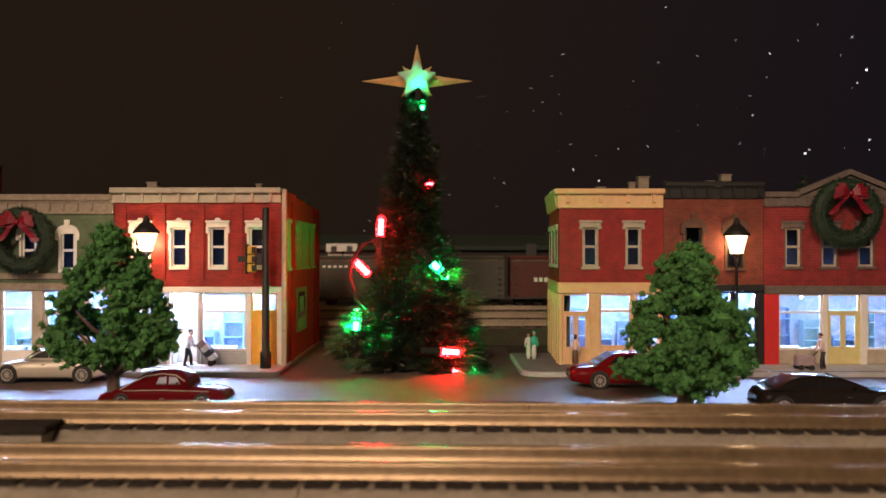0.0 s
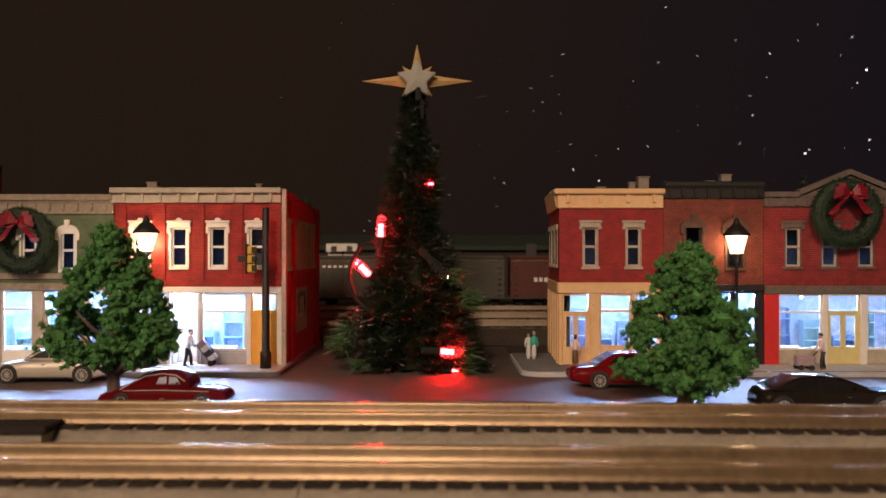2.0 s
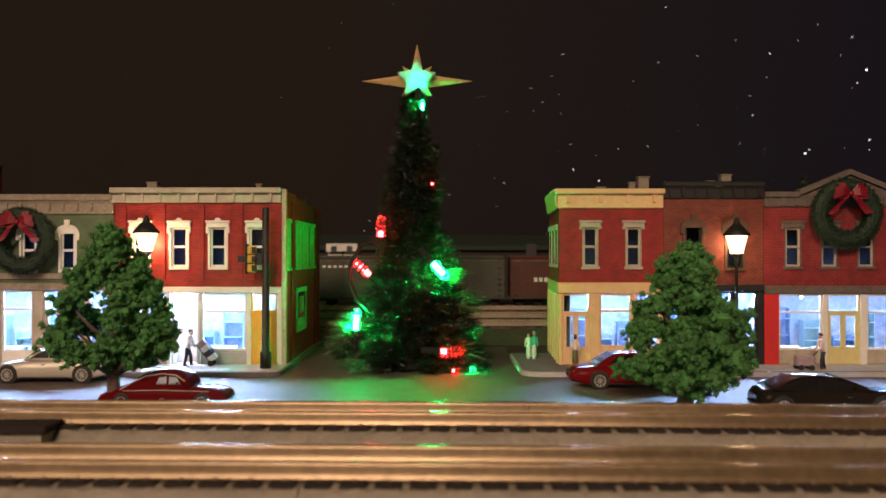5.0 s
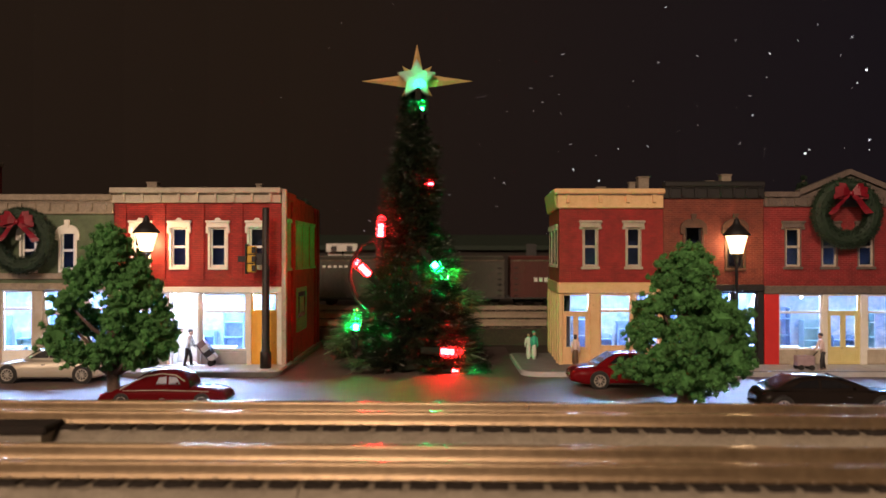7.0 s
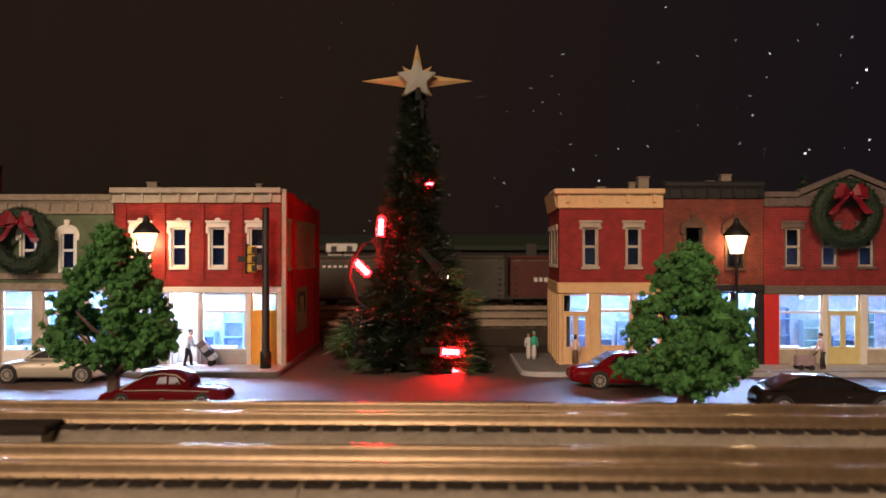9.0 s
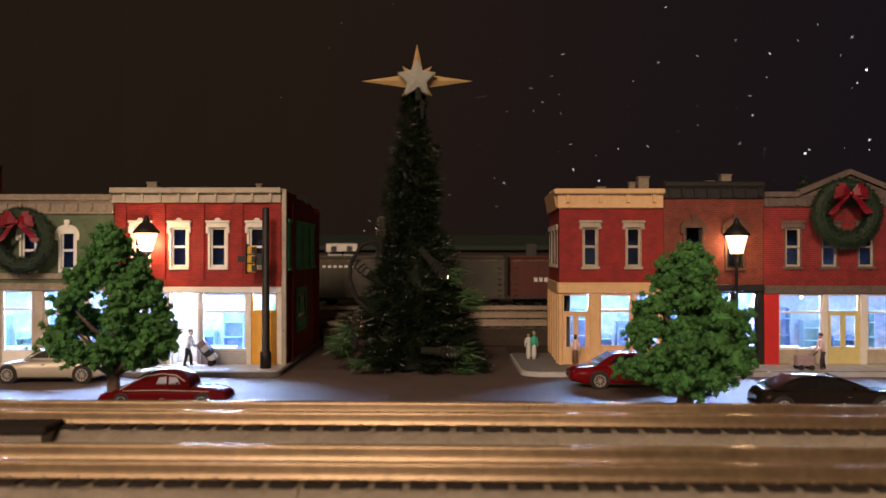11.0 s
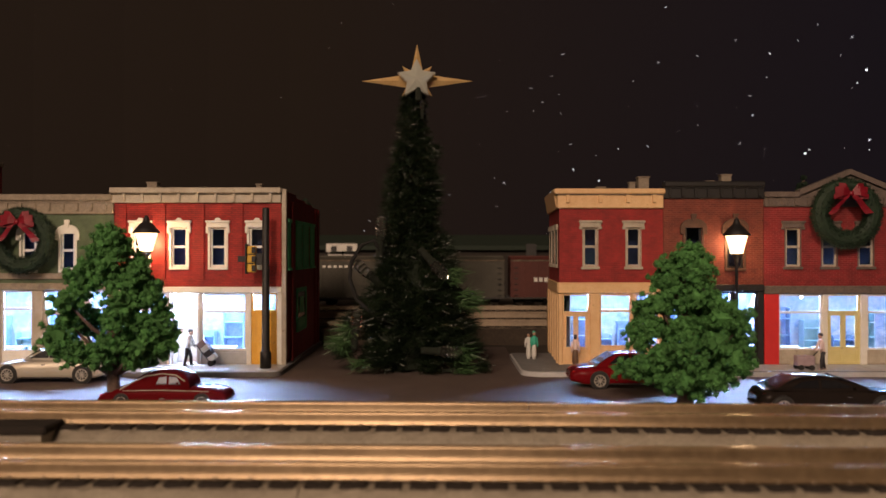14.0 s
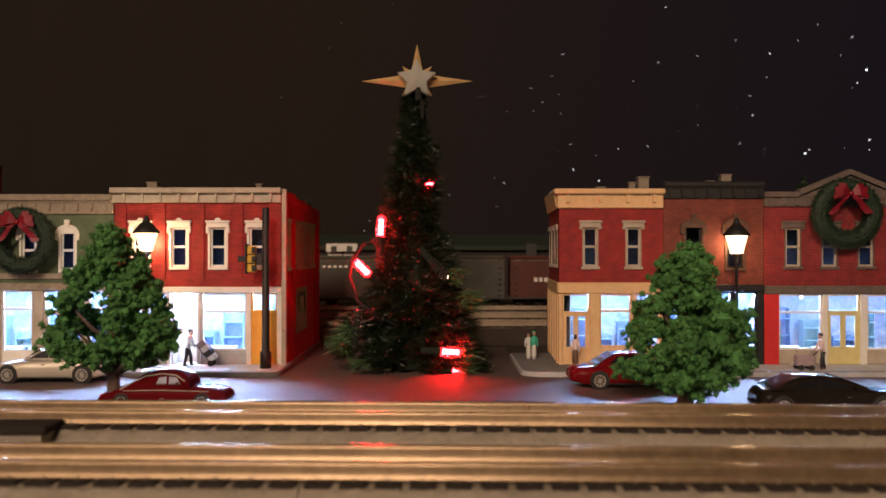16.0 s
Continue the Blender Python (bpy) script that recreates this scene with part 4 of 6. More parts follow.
def front_track(y_near, starts, label):
    """Sections of track on moulded ballast; the nearer rail lies at y_near."""
    yc = y_near + 4.5
    for x0, x1, bend in starts:
        tr = thing("track_section", ((x0 + x1) / 2, yc, 0), label, "track", "front tracks", local=False)
        tr.matrix_basis = P((x0 + x1) / 2, yc - (x0 + x1) / 2 * math.tan(math.radians(YAW)) - (x1 - x0) / 2 * math.tan(math.radians(bend)), 0, 0, 0, -YAW - bend)
        # moulded roadbed with sloping shoulders and a grainy edge
        rnd = random.Random(int(x0 * 10 + y_near))
        bm = bmesh.new()
        n = 160
        cross = [(-13.0, 0.0), (-12.6, 1.0), (-10.6, 4.0), (-8.6, 6.9), (-7.8, 7.6), (-7.25, 8.0), (-6.4, 8.2), (6.4, 8.2), (7.7, 7.6), (8.6, 6.9), (12.6, 1.0), (13.0, 0.0)]
        rings = []
        for i in range(n + 1):
            x = x0 + 0.06 + (x1 - x0 - 0.12) * i / n
            rings.append([(x, yc + a + rnd.uniform(-0.12, 0.12), max(0, b + (rnd.uniform(-0.07, 0.07) if 0 < b else 0))) for a, b in cross])
        ring_loft(bm, rings)
        part("roadbed", bm, M_BALLAST, tr)
        for k, yy in enumerate((y_near, y_near + 9.0)):
            bm = bmesh.new()
            o = rail_outline(yy, RAIL_Z)
            ring_loft(bm, [[(x, a, b) for a, b in o] for x in (x0 + 0.01, x1 - 0.01)], close=False)
            rail = part("rail", bm, M_RAIL, tr, smooth=True)
            part("polished_top", boxes((x0 + 0.01, x1 - 0.01, yy - 0.36, yy + 0.36, RAIL_Z + 1.985, RAIL_Z + 2.05)), M_POLISH, rail)
        # loose-looking ballast grains on the shoulders and between the ties
        verts, faces = [], []
        for g in range(3600):
            a = rnd.uniform(-7.69, -6.9) if g % 2 else rnd.uniform(-12, -8.3)
            zz = 8.0 if a > -7.7 else 7.65 - (-7.7 - a) * 1.45
            if zz < 0.3:
                continue
            px, r = rnd.uniform(x0 + 0.5, x1 - 0.5), rnd.uniform(0.07, 0.16)
            if a > -7.7:
                # heaped between two ties
                n_t = int((x1 - x0) / PITCH)
                step = (x1 - x0) / n_t
                px = x0 + step * rnd.randint(1, n_t - 1) + rnd.gauss(0, 0.6)
                r *= 0.8
                zz += rnd.uniform(0, 0.22)
            i0 = len(verts)
            for q in range(4):
                th = q * math.pi / 2 + rnd.uniform(-0.4, 0.4)
                verts.append(((px + r * math.cos(th) - (x0 + x1) / 2) * K, (a + r * math.sin(th)) * K, (zz - 0.08) * K))
            verts.append(((px - (x0 + x1) / 2) * K, a * K, (zz + r * 0.45) * K))
            faces += [(i0 + q, i0 + (q + 1) % 4, i0 + 4) for q in range(4)]
        me = bpy.data.meshes.new("ballast_gravel")
        me.from_pydata(verts, [], faces)
        me.materials.append(M_BALLAST)
        gr = new("ballast_gravel", me)
        gr.parent = tr
        tagged(gr, kind="stuff")
        # ties share one mesh
        tie_me = mesh_of("tie", boxes((-1.6, 1.6, -7.1, 7.1, -1.1, 0.0), bevel=0.12), M_TIE)
        spike_me = mesh_of("rail_clip", boxes((-0.28, 0.28, -0.2, 0.2, 0, 0.36), bevel=0.08), M_WEB)
        n = int((x1 - x0) / PITCH)
        for i in range(n):
            px = x0 + (x1 - x0) * (i + 0.5) / n
            if abs(px) > 75:
                continue
            t = new("tie", tie_me)
            t.parent = tr
            t.matrix_basis = P(px - (x0 + x1) / 2, 0, RAIL_Z)
            c = new("rail_clip", spike_me)
            c.parent = t
            c.matrix_basis = P(0, -5.55, 0)


front_track(101.0, ((-140.6, -16.6, 0.0), (-16.6, 107.4, 0.0)), "model railway track on moulded grey ballast, nickel rails")
front_track(133.0, ((-109.9, 14.1, 0.0), (14.1, 138.1, 1.1)), "model railway track on moulded grey ballast, nickel rails")

# dark cover plate beside the track at the left
cv = thing("switch_cover", (-84, 126.5, 0), "dark plastic switch motor cover beside the track", "cover", local=False)
part("lid", boxes((-112, -59.6, 127.0, 133.6, 8.2, 9.5), bevel=0.3), M_TIE, cv)
part("base", boxes((-112, -60.0, 126.6, 133.0, 0, 8.18)), M_BALLAST, cv)


# ---- vehicles ----
def interp(tab, x):
    for (a, p), (b, q) in zip(tab, tab[1:]):
        if x <= b:
            u = (x - a) / (b - a)
            u = u * u * (3 - 2 * u)
            return p + (q - p) * u
    return tab[-1][1]


def rounded(pts, times=2):
    """Cut the corners of an open outline, keeping its two ends."""
    for _ in range(times):
        out = [pts[0]]
        for (a, b), (c, d) in zip(pts, pts[1:]):
            out += [(a * 0.75 + c * 0.25, b * 0.75 + d * 0.25), (a * 0.25 + c * 0.75, b * 0.25 + d * 0.75)]
        pts = out + [pts[-1]]
    return pts


def car(name, place, turn, length, width, wheel_x, wheel_r, top, bottom, cabin, wins, paint, label, tumble=0.8, spokes=5, white=False, pane=None):
    """A car along x, nose at +x. top, bottom: tables of height by x; cabin: outline in x, z; wins: side window outlines."""
    c = thing(name, place, label, "car", "street cars", turn=(0, 0, turn))
    hl, hw = length / 2, width / 2
    bm = bmesh.new()
    rings = []
    n = 40
    for i in range(n + 1):
        x = -hl + length * i / n
        e = abs(x) / hl
        w = hw * (1 - 0.16 * e ** 5)
        zt, zb = interp(top, x), interp(bottom, x)
        h = zt - zb
        sec = [(-0.55 * w, zt), (-0.84 * w, zt - 0.05 * h), (-0.97 * w, zt - 0.2 * h), (-w, zb + 0.5 * h), (-0.98 * w, zb + 0.18 * h), (-0.9 * w, zb), (0.9 * w, zb), (0.98 * w, zb + 0.18 * h), (w, zb + 0.5 * h), (0.97 * w, zt - 0.2 * h), (0.84 * w, zt - 0.05 * h), (0.55 * w, zt)]
        rings.append([(x, a, b) for a, b in sec])
    ring_loft(bm, rings)
    body = part("body", bm, paint, c, smooth=True)
    cabin = rounded(cabin)
    zs = [z for _, z in cabin]
    zb, zt = min(zs), max(zs)
    wb, wt = hw * 0.93, hw * tumble

    def half(z):
        return wb + (wt - wb) * (z - zb) / (zt - zb)
    bm = bmesh.new()
    ring_loft(bm, [[(x, f * half(z), z - 0.9 * max(0.0, (z - zb) / (zt - zb) - 0.35) * f ** 4) for x, z in cabin] for f in (-1.0, -0.96, -0.85, -0.6, -0.3, 0.0, 0.3, 0.6, 0.85, 0.96, 1.0)])
    bmesh.ops.recalc_face_normals(bm, faces=bm.faces)
    part("cabin", bm, paint, c, smooth=True)
    for s in (-1, 1):
        for pts in wins:
            bm = bmesh.new()
            ring_loft(bm, [[(x, s * (half(z) - 0.2), z) for x, z in pts], [(x, s * (half(z) + 0.05), z) for x, z in pts]])
            bmesh.ops.recalc_face_normals(bm, faces=bm.faces)
            part("side_window", bm, pane or M_CARGLASS, c)
            zlo = min(z for _, z in pts)
            xa, xb = min(x for x, _ in pts), max(x for x, _ in pts)
            part("window_trim", boxes((xa - 0.1, xb + 0.1, s * (half(zlo) + 0.02) - 0.08, s * (half(zlo) + 0.02) + 0.08, zlo - 0.3, zlo - 0.05)), M_CHROME if white else paint, c)
    # windscreen and rear window lie on the sloping cabin ends
    ends = [(max(cabin, key=lambda p: (p[0], -p[1])), 1), (min(cabin, key=lambda p: (p[0], p[1])), -1)]
    for (xe, ze), s in ends:
        top_x = [x for x, z in cabin if z > zt - 0.35]
        xt = max(top_x) if s > 0 else min(top_x)
        bm = bmesh.new()
        q = []
        for f in (0.14, 0.86):
            x, z = xe + (xt - xe) * f, zb + (zt - zb) * f
            q.append((x, z))
        (xa, za), (xb, zb2) = q
        d = 0.35 * s
        ring_loft(bm, [[(xa - d, -half(za) * 0.88, za), (xa + d * 0.45, -half(za) * 0.88, za + 0.2), (xb + d * 0.45, -half(zb2) * 0.86, zb2 + 0.2), (xb - d, -half(zb2) * 0.86, zb2)],
                       [(xa - d, half(za) * 0.88, za), (xa + d * 0.45, half(za) * 0.88, za + 0.2), (xb + d * 0.45, half(zb2) * 0.86, zb2 + 0.2), (xb - d, half(zb2) * 0.86, zb2)]])
        bmesh.ops.recalc_face_normals(bm, faces=bm.faces)
        part("windscreen" if s > 0 else "rear_window", bm, M_CARGLASS, c)
    for wx in wheel_x:
        for s in (-1, 1):
            bm = bmesh.new()
            lathe(bm, [(wheel_r * 1.13, 0), (wheel_r * 1.13, 0.5)], 24)
            bmesh.ops.rotate(bm, verts=bm.verts, cent=(0, 0, 0), matrix=Matrix.Rotation(math.pi / 2, 3, "X"))
            bmesh.ops.translate(bm, verts=bm.verts, vec=(wx, s * (hw - 0.2) + 0.25, wheel_r * 1.02))
            part("wheel_arch", bm, M_BLACKPL, c)
            wh = new("wheel")
            wh.parent = c
            OFF[wh.name] = (0, 0, 0)
            wh.matrix_basis = P(wx, s * (hw - 0.75), wheel_r, 90 if s < 0 else -90, 0, 0)
            bm = bmesh.new()
            lathe(bm, [(wheel_r * 0.68, -0.8), (wheel_r * 0.93, -0.8), (wheel_r, -0.55), (wheel_r, 0.75), (wheel_r * 0.93, 1.0), (wheel_r * 0.7, 1.05), (wheel_r * 0.68, 0.8)], 28)
            part("tyre", bm, M_TYRE, wh, smooth=True)
            bm = bmesh.new()
            lathe(bm, [(wheel_r * 0.7, 0.7), (wheel_r * 0.7, 1.0), (wheel_r * 0.6, 1.0), (wheel_r * 0.58, 0.75)], 24)
            lathe(bm, [(wheel_r * 0.18, 0.6), (wheel_r * 0.16, 1.0)], 10)
            for k in range(spokes):
                a = 2 * math.pi * k / spokes
                u, v = Vector((math.cos(a), math.sin(a), 0)), Vector((-math.sin(a), math.cos(a), 0)) * wheel_r * 0.045
                ring_loft(bm, [[tuple(u * wheel_r * r + v * m + Vector((0, 0, z))) for m, z in ((-1, 0.75), (1, 0.75), (1, 0.98), (-1, 0.98))] for r in (0.12, 0.62)])
            part("rim", bm, M_RIM, wh)
            bm = bmesh.new()
            lathe(bm, [(wheel_r * 0.66, 0.62), (wheel_r * 0.66, 0.68)], 20)
            part("brake_disc", bm, M_BLACKPL, wh)
    for s in (-1, 1):
        zf, zr = interp(top, hl * 0.93), interp(top, -hl * 0.93)
        bm = bmesh.new()
        ball(bm, (hl * 0.925, s * hw * 0.62, zf - 0.25 * (zf - interp(bottom, hl))), (0.35, 0.6, 0.38), 2)
        part("headlight", bm, M_LENS, c, smooth=True)
        bm = bmesh.new()
        ball(bm, (-hl * 0.95, s * hw * 0.66, zr - 0.25 * (zr - interp(bottom, -hl))), (0.55, 0.75, 0.4), 2)
        part("tail_light", bm, M_TAIL, c, smooth=True)
        mx, mz = max(x for x, _ in wins[-1]) - 0.3, min(z for _, z in wins[-1]) + 0.2
        bm = bmesh.new()
        ball(bm, (mx, s * (hw + 0.15), mz), (0.3, 0.5, 0.32), 2)
        part("side_mirror", bm, paint, c, smooth=True)
        part("door_handle", boxes((-0.2, 0.9, s * (hw + 0.0) - 0.1, s * (hw + 0.0) + 0.1, zb - 1.25, zb - 1.0), bevel=0.04), M_CHROME, c)
        part("sill_strip", boxes((-hl * 0.4, hl * 0.4, s * hw * 0.97 - 0.08, s * hw * 0.97 + 0.08, interp(bottom, 0) + 0.1, interp(bottom, 0) + 0.35)), M_BLACKPL, c)
        if white:
            path = [(-9.4, 4.3), (-6.8, 5.9), (-3.6, 7.35), (-0.2, 7.85), (3.2, 7.55), (5.3, 6.2)]
            part("drip_rail", tube(bmesh.new(), [(x, s * (half(z) + 0.12), z) for x, z in path], 0.16, 6), M_CREAM, c, "pale cream drip rail")
            part("belt_trim", tube(bmesh.new(), [(-8.6, s * (hw - 0.05), 4.1), (0, s * (hw + 0.03), 4.25), (11.0, s * (hw - 0.25), 3.9)], 0.10, 6), M_CREAM, c)
    for s in (-1, 1):
        part("bumper", boxes((s * hl - 0.35, s * hl + 0.25, -hw * 0.8, hw * 0.8, interp(bottom, s * hl) + 0.35, interp(bottom, s * hl) + 1.0), bevel=0.2), M_CHROME if white else paint, c)
    return c


# silver roadster, parked along the kerb
car("parked_car", (-108.8, 237.0, 0.0), 180, 32.5, 11.4, (-10.3, 10.1), 2.4,
    [(-16.3, 4.8), (-14, 6.2), (-6, 6.6), (4, 6.3), (12, 5.4), (16.3, 3.6)], [(-16.3, 2.2), (-13, 1.4), (13, 1.3), (16.3, 1.8)],
    [(-8.5, 6.2), (-5.5, 8.3), (-3.0, 9.3), (0.5, 9.4), (3.2, 8.4), (6.2, 6.2)], [[(-5.3, 6.9), (-3.6, 8.3), (-1.2, 8.8), (-1.2, 6.9)], [(-0.8, 6.9), (-0.8, 8.8), (1.2, 8.6), (4.2, 6.9)]],
    M_SILVER, "silver sports car parked at the kerb", 0.72, 10)
# maroon old-time coupe in the street
car("vintage_car", (-64.6, 199.0, 0.0), 0, 29.4, 10.4, (-9.0, 9.4), 1.65,
    [(-14.7, 2.4), (-13.4, 3.6), (-10, 4.5), (-4, 4.9), (4, 4.8), (10, 4.5), (13.4, 4.0), (14.7, 2.9)], [(-14.7, 0.9), (-10, 0.7), (10, 0.7), (14.7, 1.0)],
    [(-10.2, 3.4), (-7.0, 6.0), (-3.8, 8.1), (0.0, 8.8), (3.8, 8.5), (6.0, 7.0), (6.6, 4.2)], [[(-1.2, 5.7), (-0.6, 7.0), (1.1, 7.2), (1.1, 5.7)], [(1.7, 5.7), (1.7, 7.2), (3.4, 7.0), (4.2, 5.7)]],
    M_MAROON, "glossy maroon vintage coupe in the street", 0.72, 0, True, M_LITGLASS)
# red saloon behind the clump tree
car("parked_car", (50.3, 227.5, 0.0), 0, 33, 12, (-9.3, 10.5), 2.25,
    [(-16.5, 4.2), (-14.5, 5.5), (-6, 6.1), (5, 6.0), (12, 5.2), (16.5, 3.8)], [(-16.5, 2.0), (-13, 1.2), (13, 1.2), (16.5, 1.6)],
    [(-10.5, 5.6), (-6.5, 8.6), (-3.5, 9.3), (1.5, 9.3), (4.0, 8.6), (7.6, 5.7)], [[(-6.8, 6.5), (-4.4, 8.5), (-1.4, 8.8), (-1.4, 6.5)], [(-0.9, 6.5), (-0.9, 8.8), (2.2, 8.7), (5.2, 6.5)]],
    M_CARRED, "red saloon car parked before the corner shop", 0.74, 9)
# black saloon in the street
car("parked_car", (87.2, 188.0, 0.0), 0, 36, 11.4, (-14.0, 7.6), 2.3,
    [(-18, 4.6), (-16.9, 5.9), (-10, 6.4), (2, 6.2), (10, 5.4), (18, 3.9)], [(-18, 1.8), (-15, 1.0), (15, 1.0), (18, 1.5)],
    [(-15.8, 5.9), (-11.6, 8.1), (-8.4, 8.8), (-3.2, 8.8), (0.4, 8.0), (6.0, 5.7)], [[(-12.0, 6.5), (-9.4, 7.8), (-6.0, 8.1), (-6.0, 6.5)], [(-5.4, 6.5), (-5.4, 8.1), (-2.2, 7.9), (1.6, 6.5)]],
    M_CARBLACK, "black saloon car in the street", 0.74, 10)


# ---- street trees ----
SHAPES = {
    "tall": [(-1.0, 0.60), (-0.8, 0.98), (-0.45, 0.96), (-0.1, 0.84), (0.25, 0.66), (0.6, 0.50), (0.85, 0.38), (1.0, 0.22)],
    "egg": [(-1.0, 0.62), (-0.75, 0.98), (-0.4, 1.0), (0.0, 0.84), (0.35, 0.66), (0.65, 0.52), (0.88, 0.40), (1.0, 0.24)],
}


def clump_tree(place, crown_z, rx, rz, trunk_r, seed, label, shape, lobes=64, lean=0.0, open_at=None, leaf=None, grains=40):
    """A moulded trunk with limbs that end in lobes of crumbled foam. open_at: (x, z0, z1, width) of a gap between the boughs."""
    rnd = random.Random(seed)
    t = thing("street_tree", place, label, "tree", "street trees")
    bm = bmesh.new()
    zb = crown_z - rz
    tube(bm, [(0, 0, -0.02), (0.15, 0, 2.0), (0.05, 0, zb * 0.7), (lean * 0.5, 0, crown_z - rz * 0.4), (lean, 0.3, crown_z + rz * 0.3), (lean * 1.3, 0, crown_z + rz * 0.85)],
         [trunk_r * 1.3, trunk_r * 1.02, trunk_r, trunk_r * 0.8, trunk_r * 0.45, 0.2], 10)
    part("trunk", bm, M_BARK, t, smooth=True)
    spots = []
    tries = 0
    while len(spots) < lobes and tries < 6000:
        tries += 1
        a, h = rnd.uniform(0, 2 * math.pi), rnd.uniform(-1, 1)
        prof = interp(SHAPES[shape], h)
        rr = max(0.0, prof * rx - rx * 0.16) * (rnd.uniform(0.72, 1.0) if rnd.random() < 0.8 else rnd.uniform(0.2, 0.7))
        rr *= 1 + 0.10 * math.sin(3 * a + 4 * h + seed)
        c = Vector((lean + rr * math.cos(a), rr * math.sin(a), crown_z + h * (rz - rx * 0.12)))
        if open_at and abs(c.x - open_at[0]) < open_at[3] + rx * 0.15 and open_at[1] < c.z < open_at[2]:
            continue
        if any((c - o).length < rx * 0.25 for o, _ in spots):
            continue
        spots.append((c, rx * rnd.uniform(0.15, 0.225)))
    for c, r in spots[:16]:
        zs = max(zb * 0.75, c.z - (Vector((c.x, c.y)).length * 0.75 + 2.0))
        bm = bmesh.new()
        tube(bm, [(0, 0, zs), (c.x * 0.45 + rnd.uniform(-0.4, 0.4), c.y * 0.45, zs + (c.z - zs) * 0.35), tuple(c)], [trunk_r * 0.48, trunk_r * 0.32, 0.18], 6)
        part("limb", bm, M_BARK, t, smooth=True)
    verts, faces = [], []
    ico = bmesh.new()
    bmesh.ops.create_icosphere(ico, subdivisions=2, radius=1.0)
    iv = [v.co.copy() for v in ico.verts]
    idx = [[v.index for v in f.verts] for f in ico.faces]
    ico.free()

    def crumb(c, r, squash=0.9):
        i0 = len(verts)
        ph = Vector((rnd.uniform(0, 50), rnd.uniform(0, 50), 0))
        for v in iv:
            d = 1 + 0.8 * noise.noise(v * 1.9 + ph) + 0.55 * noise.noise(v * 4.5 + ph)
            verts.append((c + Vector((v.x, v.y, v.z * squash)) * r * d) * K)
        faces.extend([[i0 + j for j in f] for f in idx])

    def flakes(c, r, n):
        for _ in range(n):
            d = Vector((rnd.gauss(0, 1), rnd.gauss(0, 1), rnd.gauss(0, 1))).normalized()
            p = c + d * r * rnd.uniform(0.75, 1.55)
            u = d.cross(Vector((rnd.random(), rnd.random(), rnd.random()))).normalized()
            w = (d * 0.7 + Vector((rnd.uniform(-1, 1), rnd.uniform(-1, 1), rnd.uniform(-1, 1)))).normalized()
            q = rnd.uniform(0.10, 0.29)
            i0 = len(verts)
            verts.extend([(p - u * q) * K, (p + w * q * 1.1) * K, (p + u * q) * K, (p - w * q * 0.6) * K])
            faces.append((i0, i0 + 1, i0 + 2, i0 + 3))
    for c, r in spots:
        crumb(c, r * 0.62)
        for _ in range(34):
            d = Vector((rnd.gauss(0, 1), rnd.gauss(0, 1), rnd.gauss(0, 0.8))).normalized()
            e = c + d * r * rnd.uniform(0.55, 1.2)
            q = r * rnd.uniform(0.10, 0.25)
            crumb(e, q)
            flakes(e, q * 1.1, grains)
    me = bpy.data.meshes.new("crown")
    me.from_pydata(verts, [], faces)
    me.materials.append(leaf or M_LEAF)
    cr = new("crown", me)
    cr.parent = t
    return t


clump_tree((-76.2, 196, 0), 26.6, 16.4, 17.0, 1.45, 4, "green foam-foliage tree with open boughs and brown trunk", "tall", 50, -0.3, (-3.0, 15.0, 31.0, 2.2))
clump_tree((56.8, 199, 0), 20.6, 16.9, 17.2, 1.6, 9, "dense green foam-foliage tree with a dark trunk", "egg", 56, 0.3)
clump_tree((141.0, 332.0, -0.05), 57.0, 5.0, 9.5, 1.2, 31, "small dark tree standing behind the shops", "tall", 30, leaf=M_WREATH, grains=12)
clump_tree((-53.6, 332.0, -0.05), 49.0, 4.6, 8.5, 1.2, 37, "small dark tree standing behind the shops", "tall", 30, leaf=M_WREATH, grains=12)


# ---- street furniture ----
def street_lamp(x, y, zt, label):
    s = thing("street_lamp", (x, y, 1.54), label, "street lamp", "street lamps")
    h = zt - 1.54
    bm = bmesh.new()
    lathe(bm, [(1.5, 0), (1.5, 0.6), (1.1, 1.0), (1.0, 3.2), (0.65, 4.0), (0.5, 6), (0.48, h - 13.5), (0.8, h - 13.0), (0.5, h - 12.6), (1.6, h - 11.3), (1.9, h - 10.9)], 14)
    part("post", bm, M_BLACK, s, smooth=True)
    bm = bmesh.new()
    lathe(bm, [(1.9, h - 10.85), (2.2, h - 9.5), (3.3, h - 5.6), (3.1, h - 5.5)], 8)
    part("lantern", bm, M_LANTERN, s, "glowing warm white lantern glass", smooth=True)
    bm = bmesh.new()
    lathe(bm, [(3.9, h - 5.5), (4.0, h - 5.1), (2.9, h - 3.9), (1.9, h - 2.7), (1.2, h - 2.2), (0.9, h - 1.4), (0.55, h - 0.5), (0.15, h)], 16)
    part("cap", bm, M_BLACK, s, smooth=True)
    return s


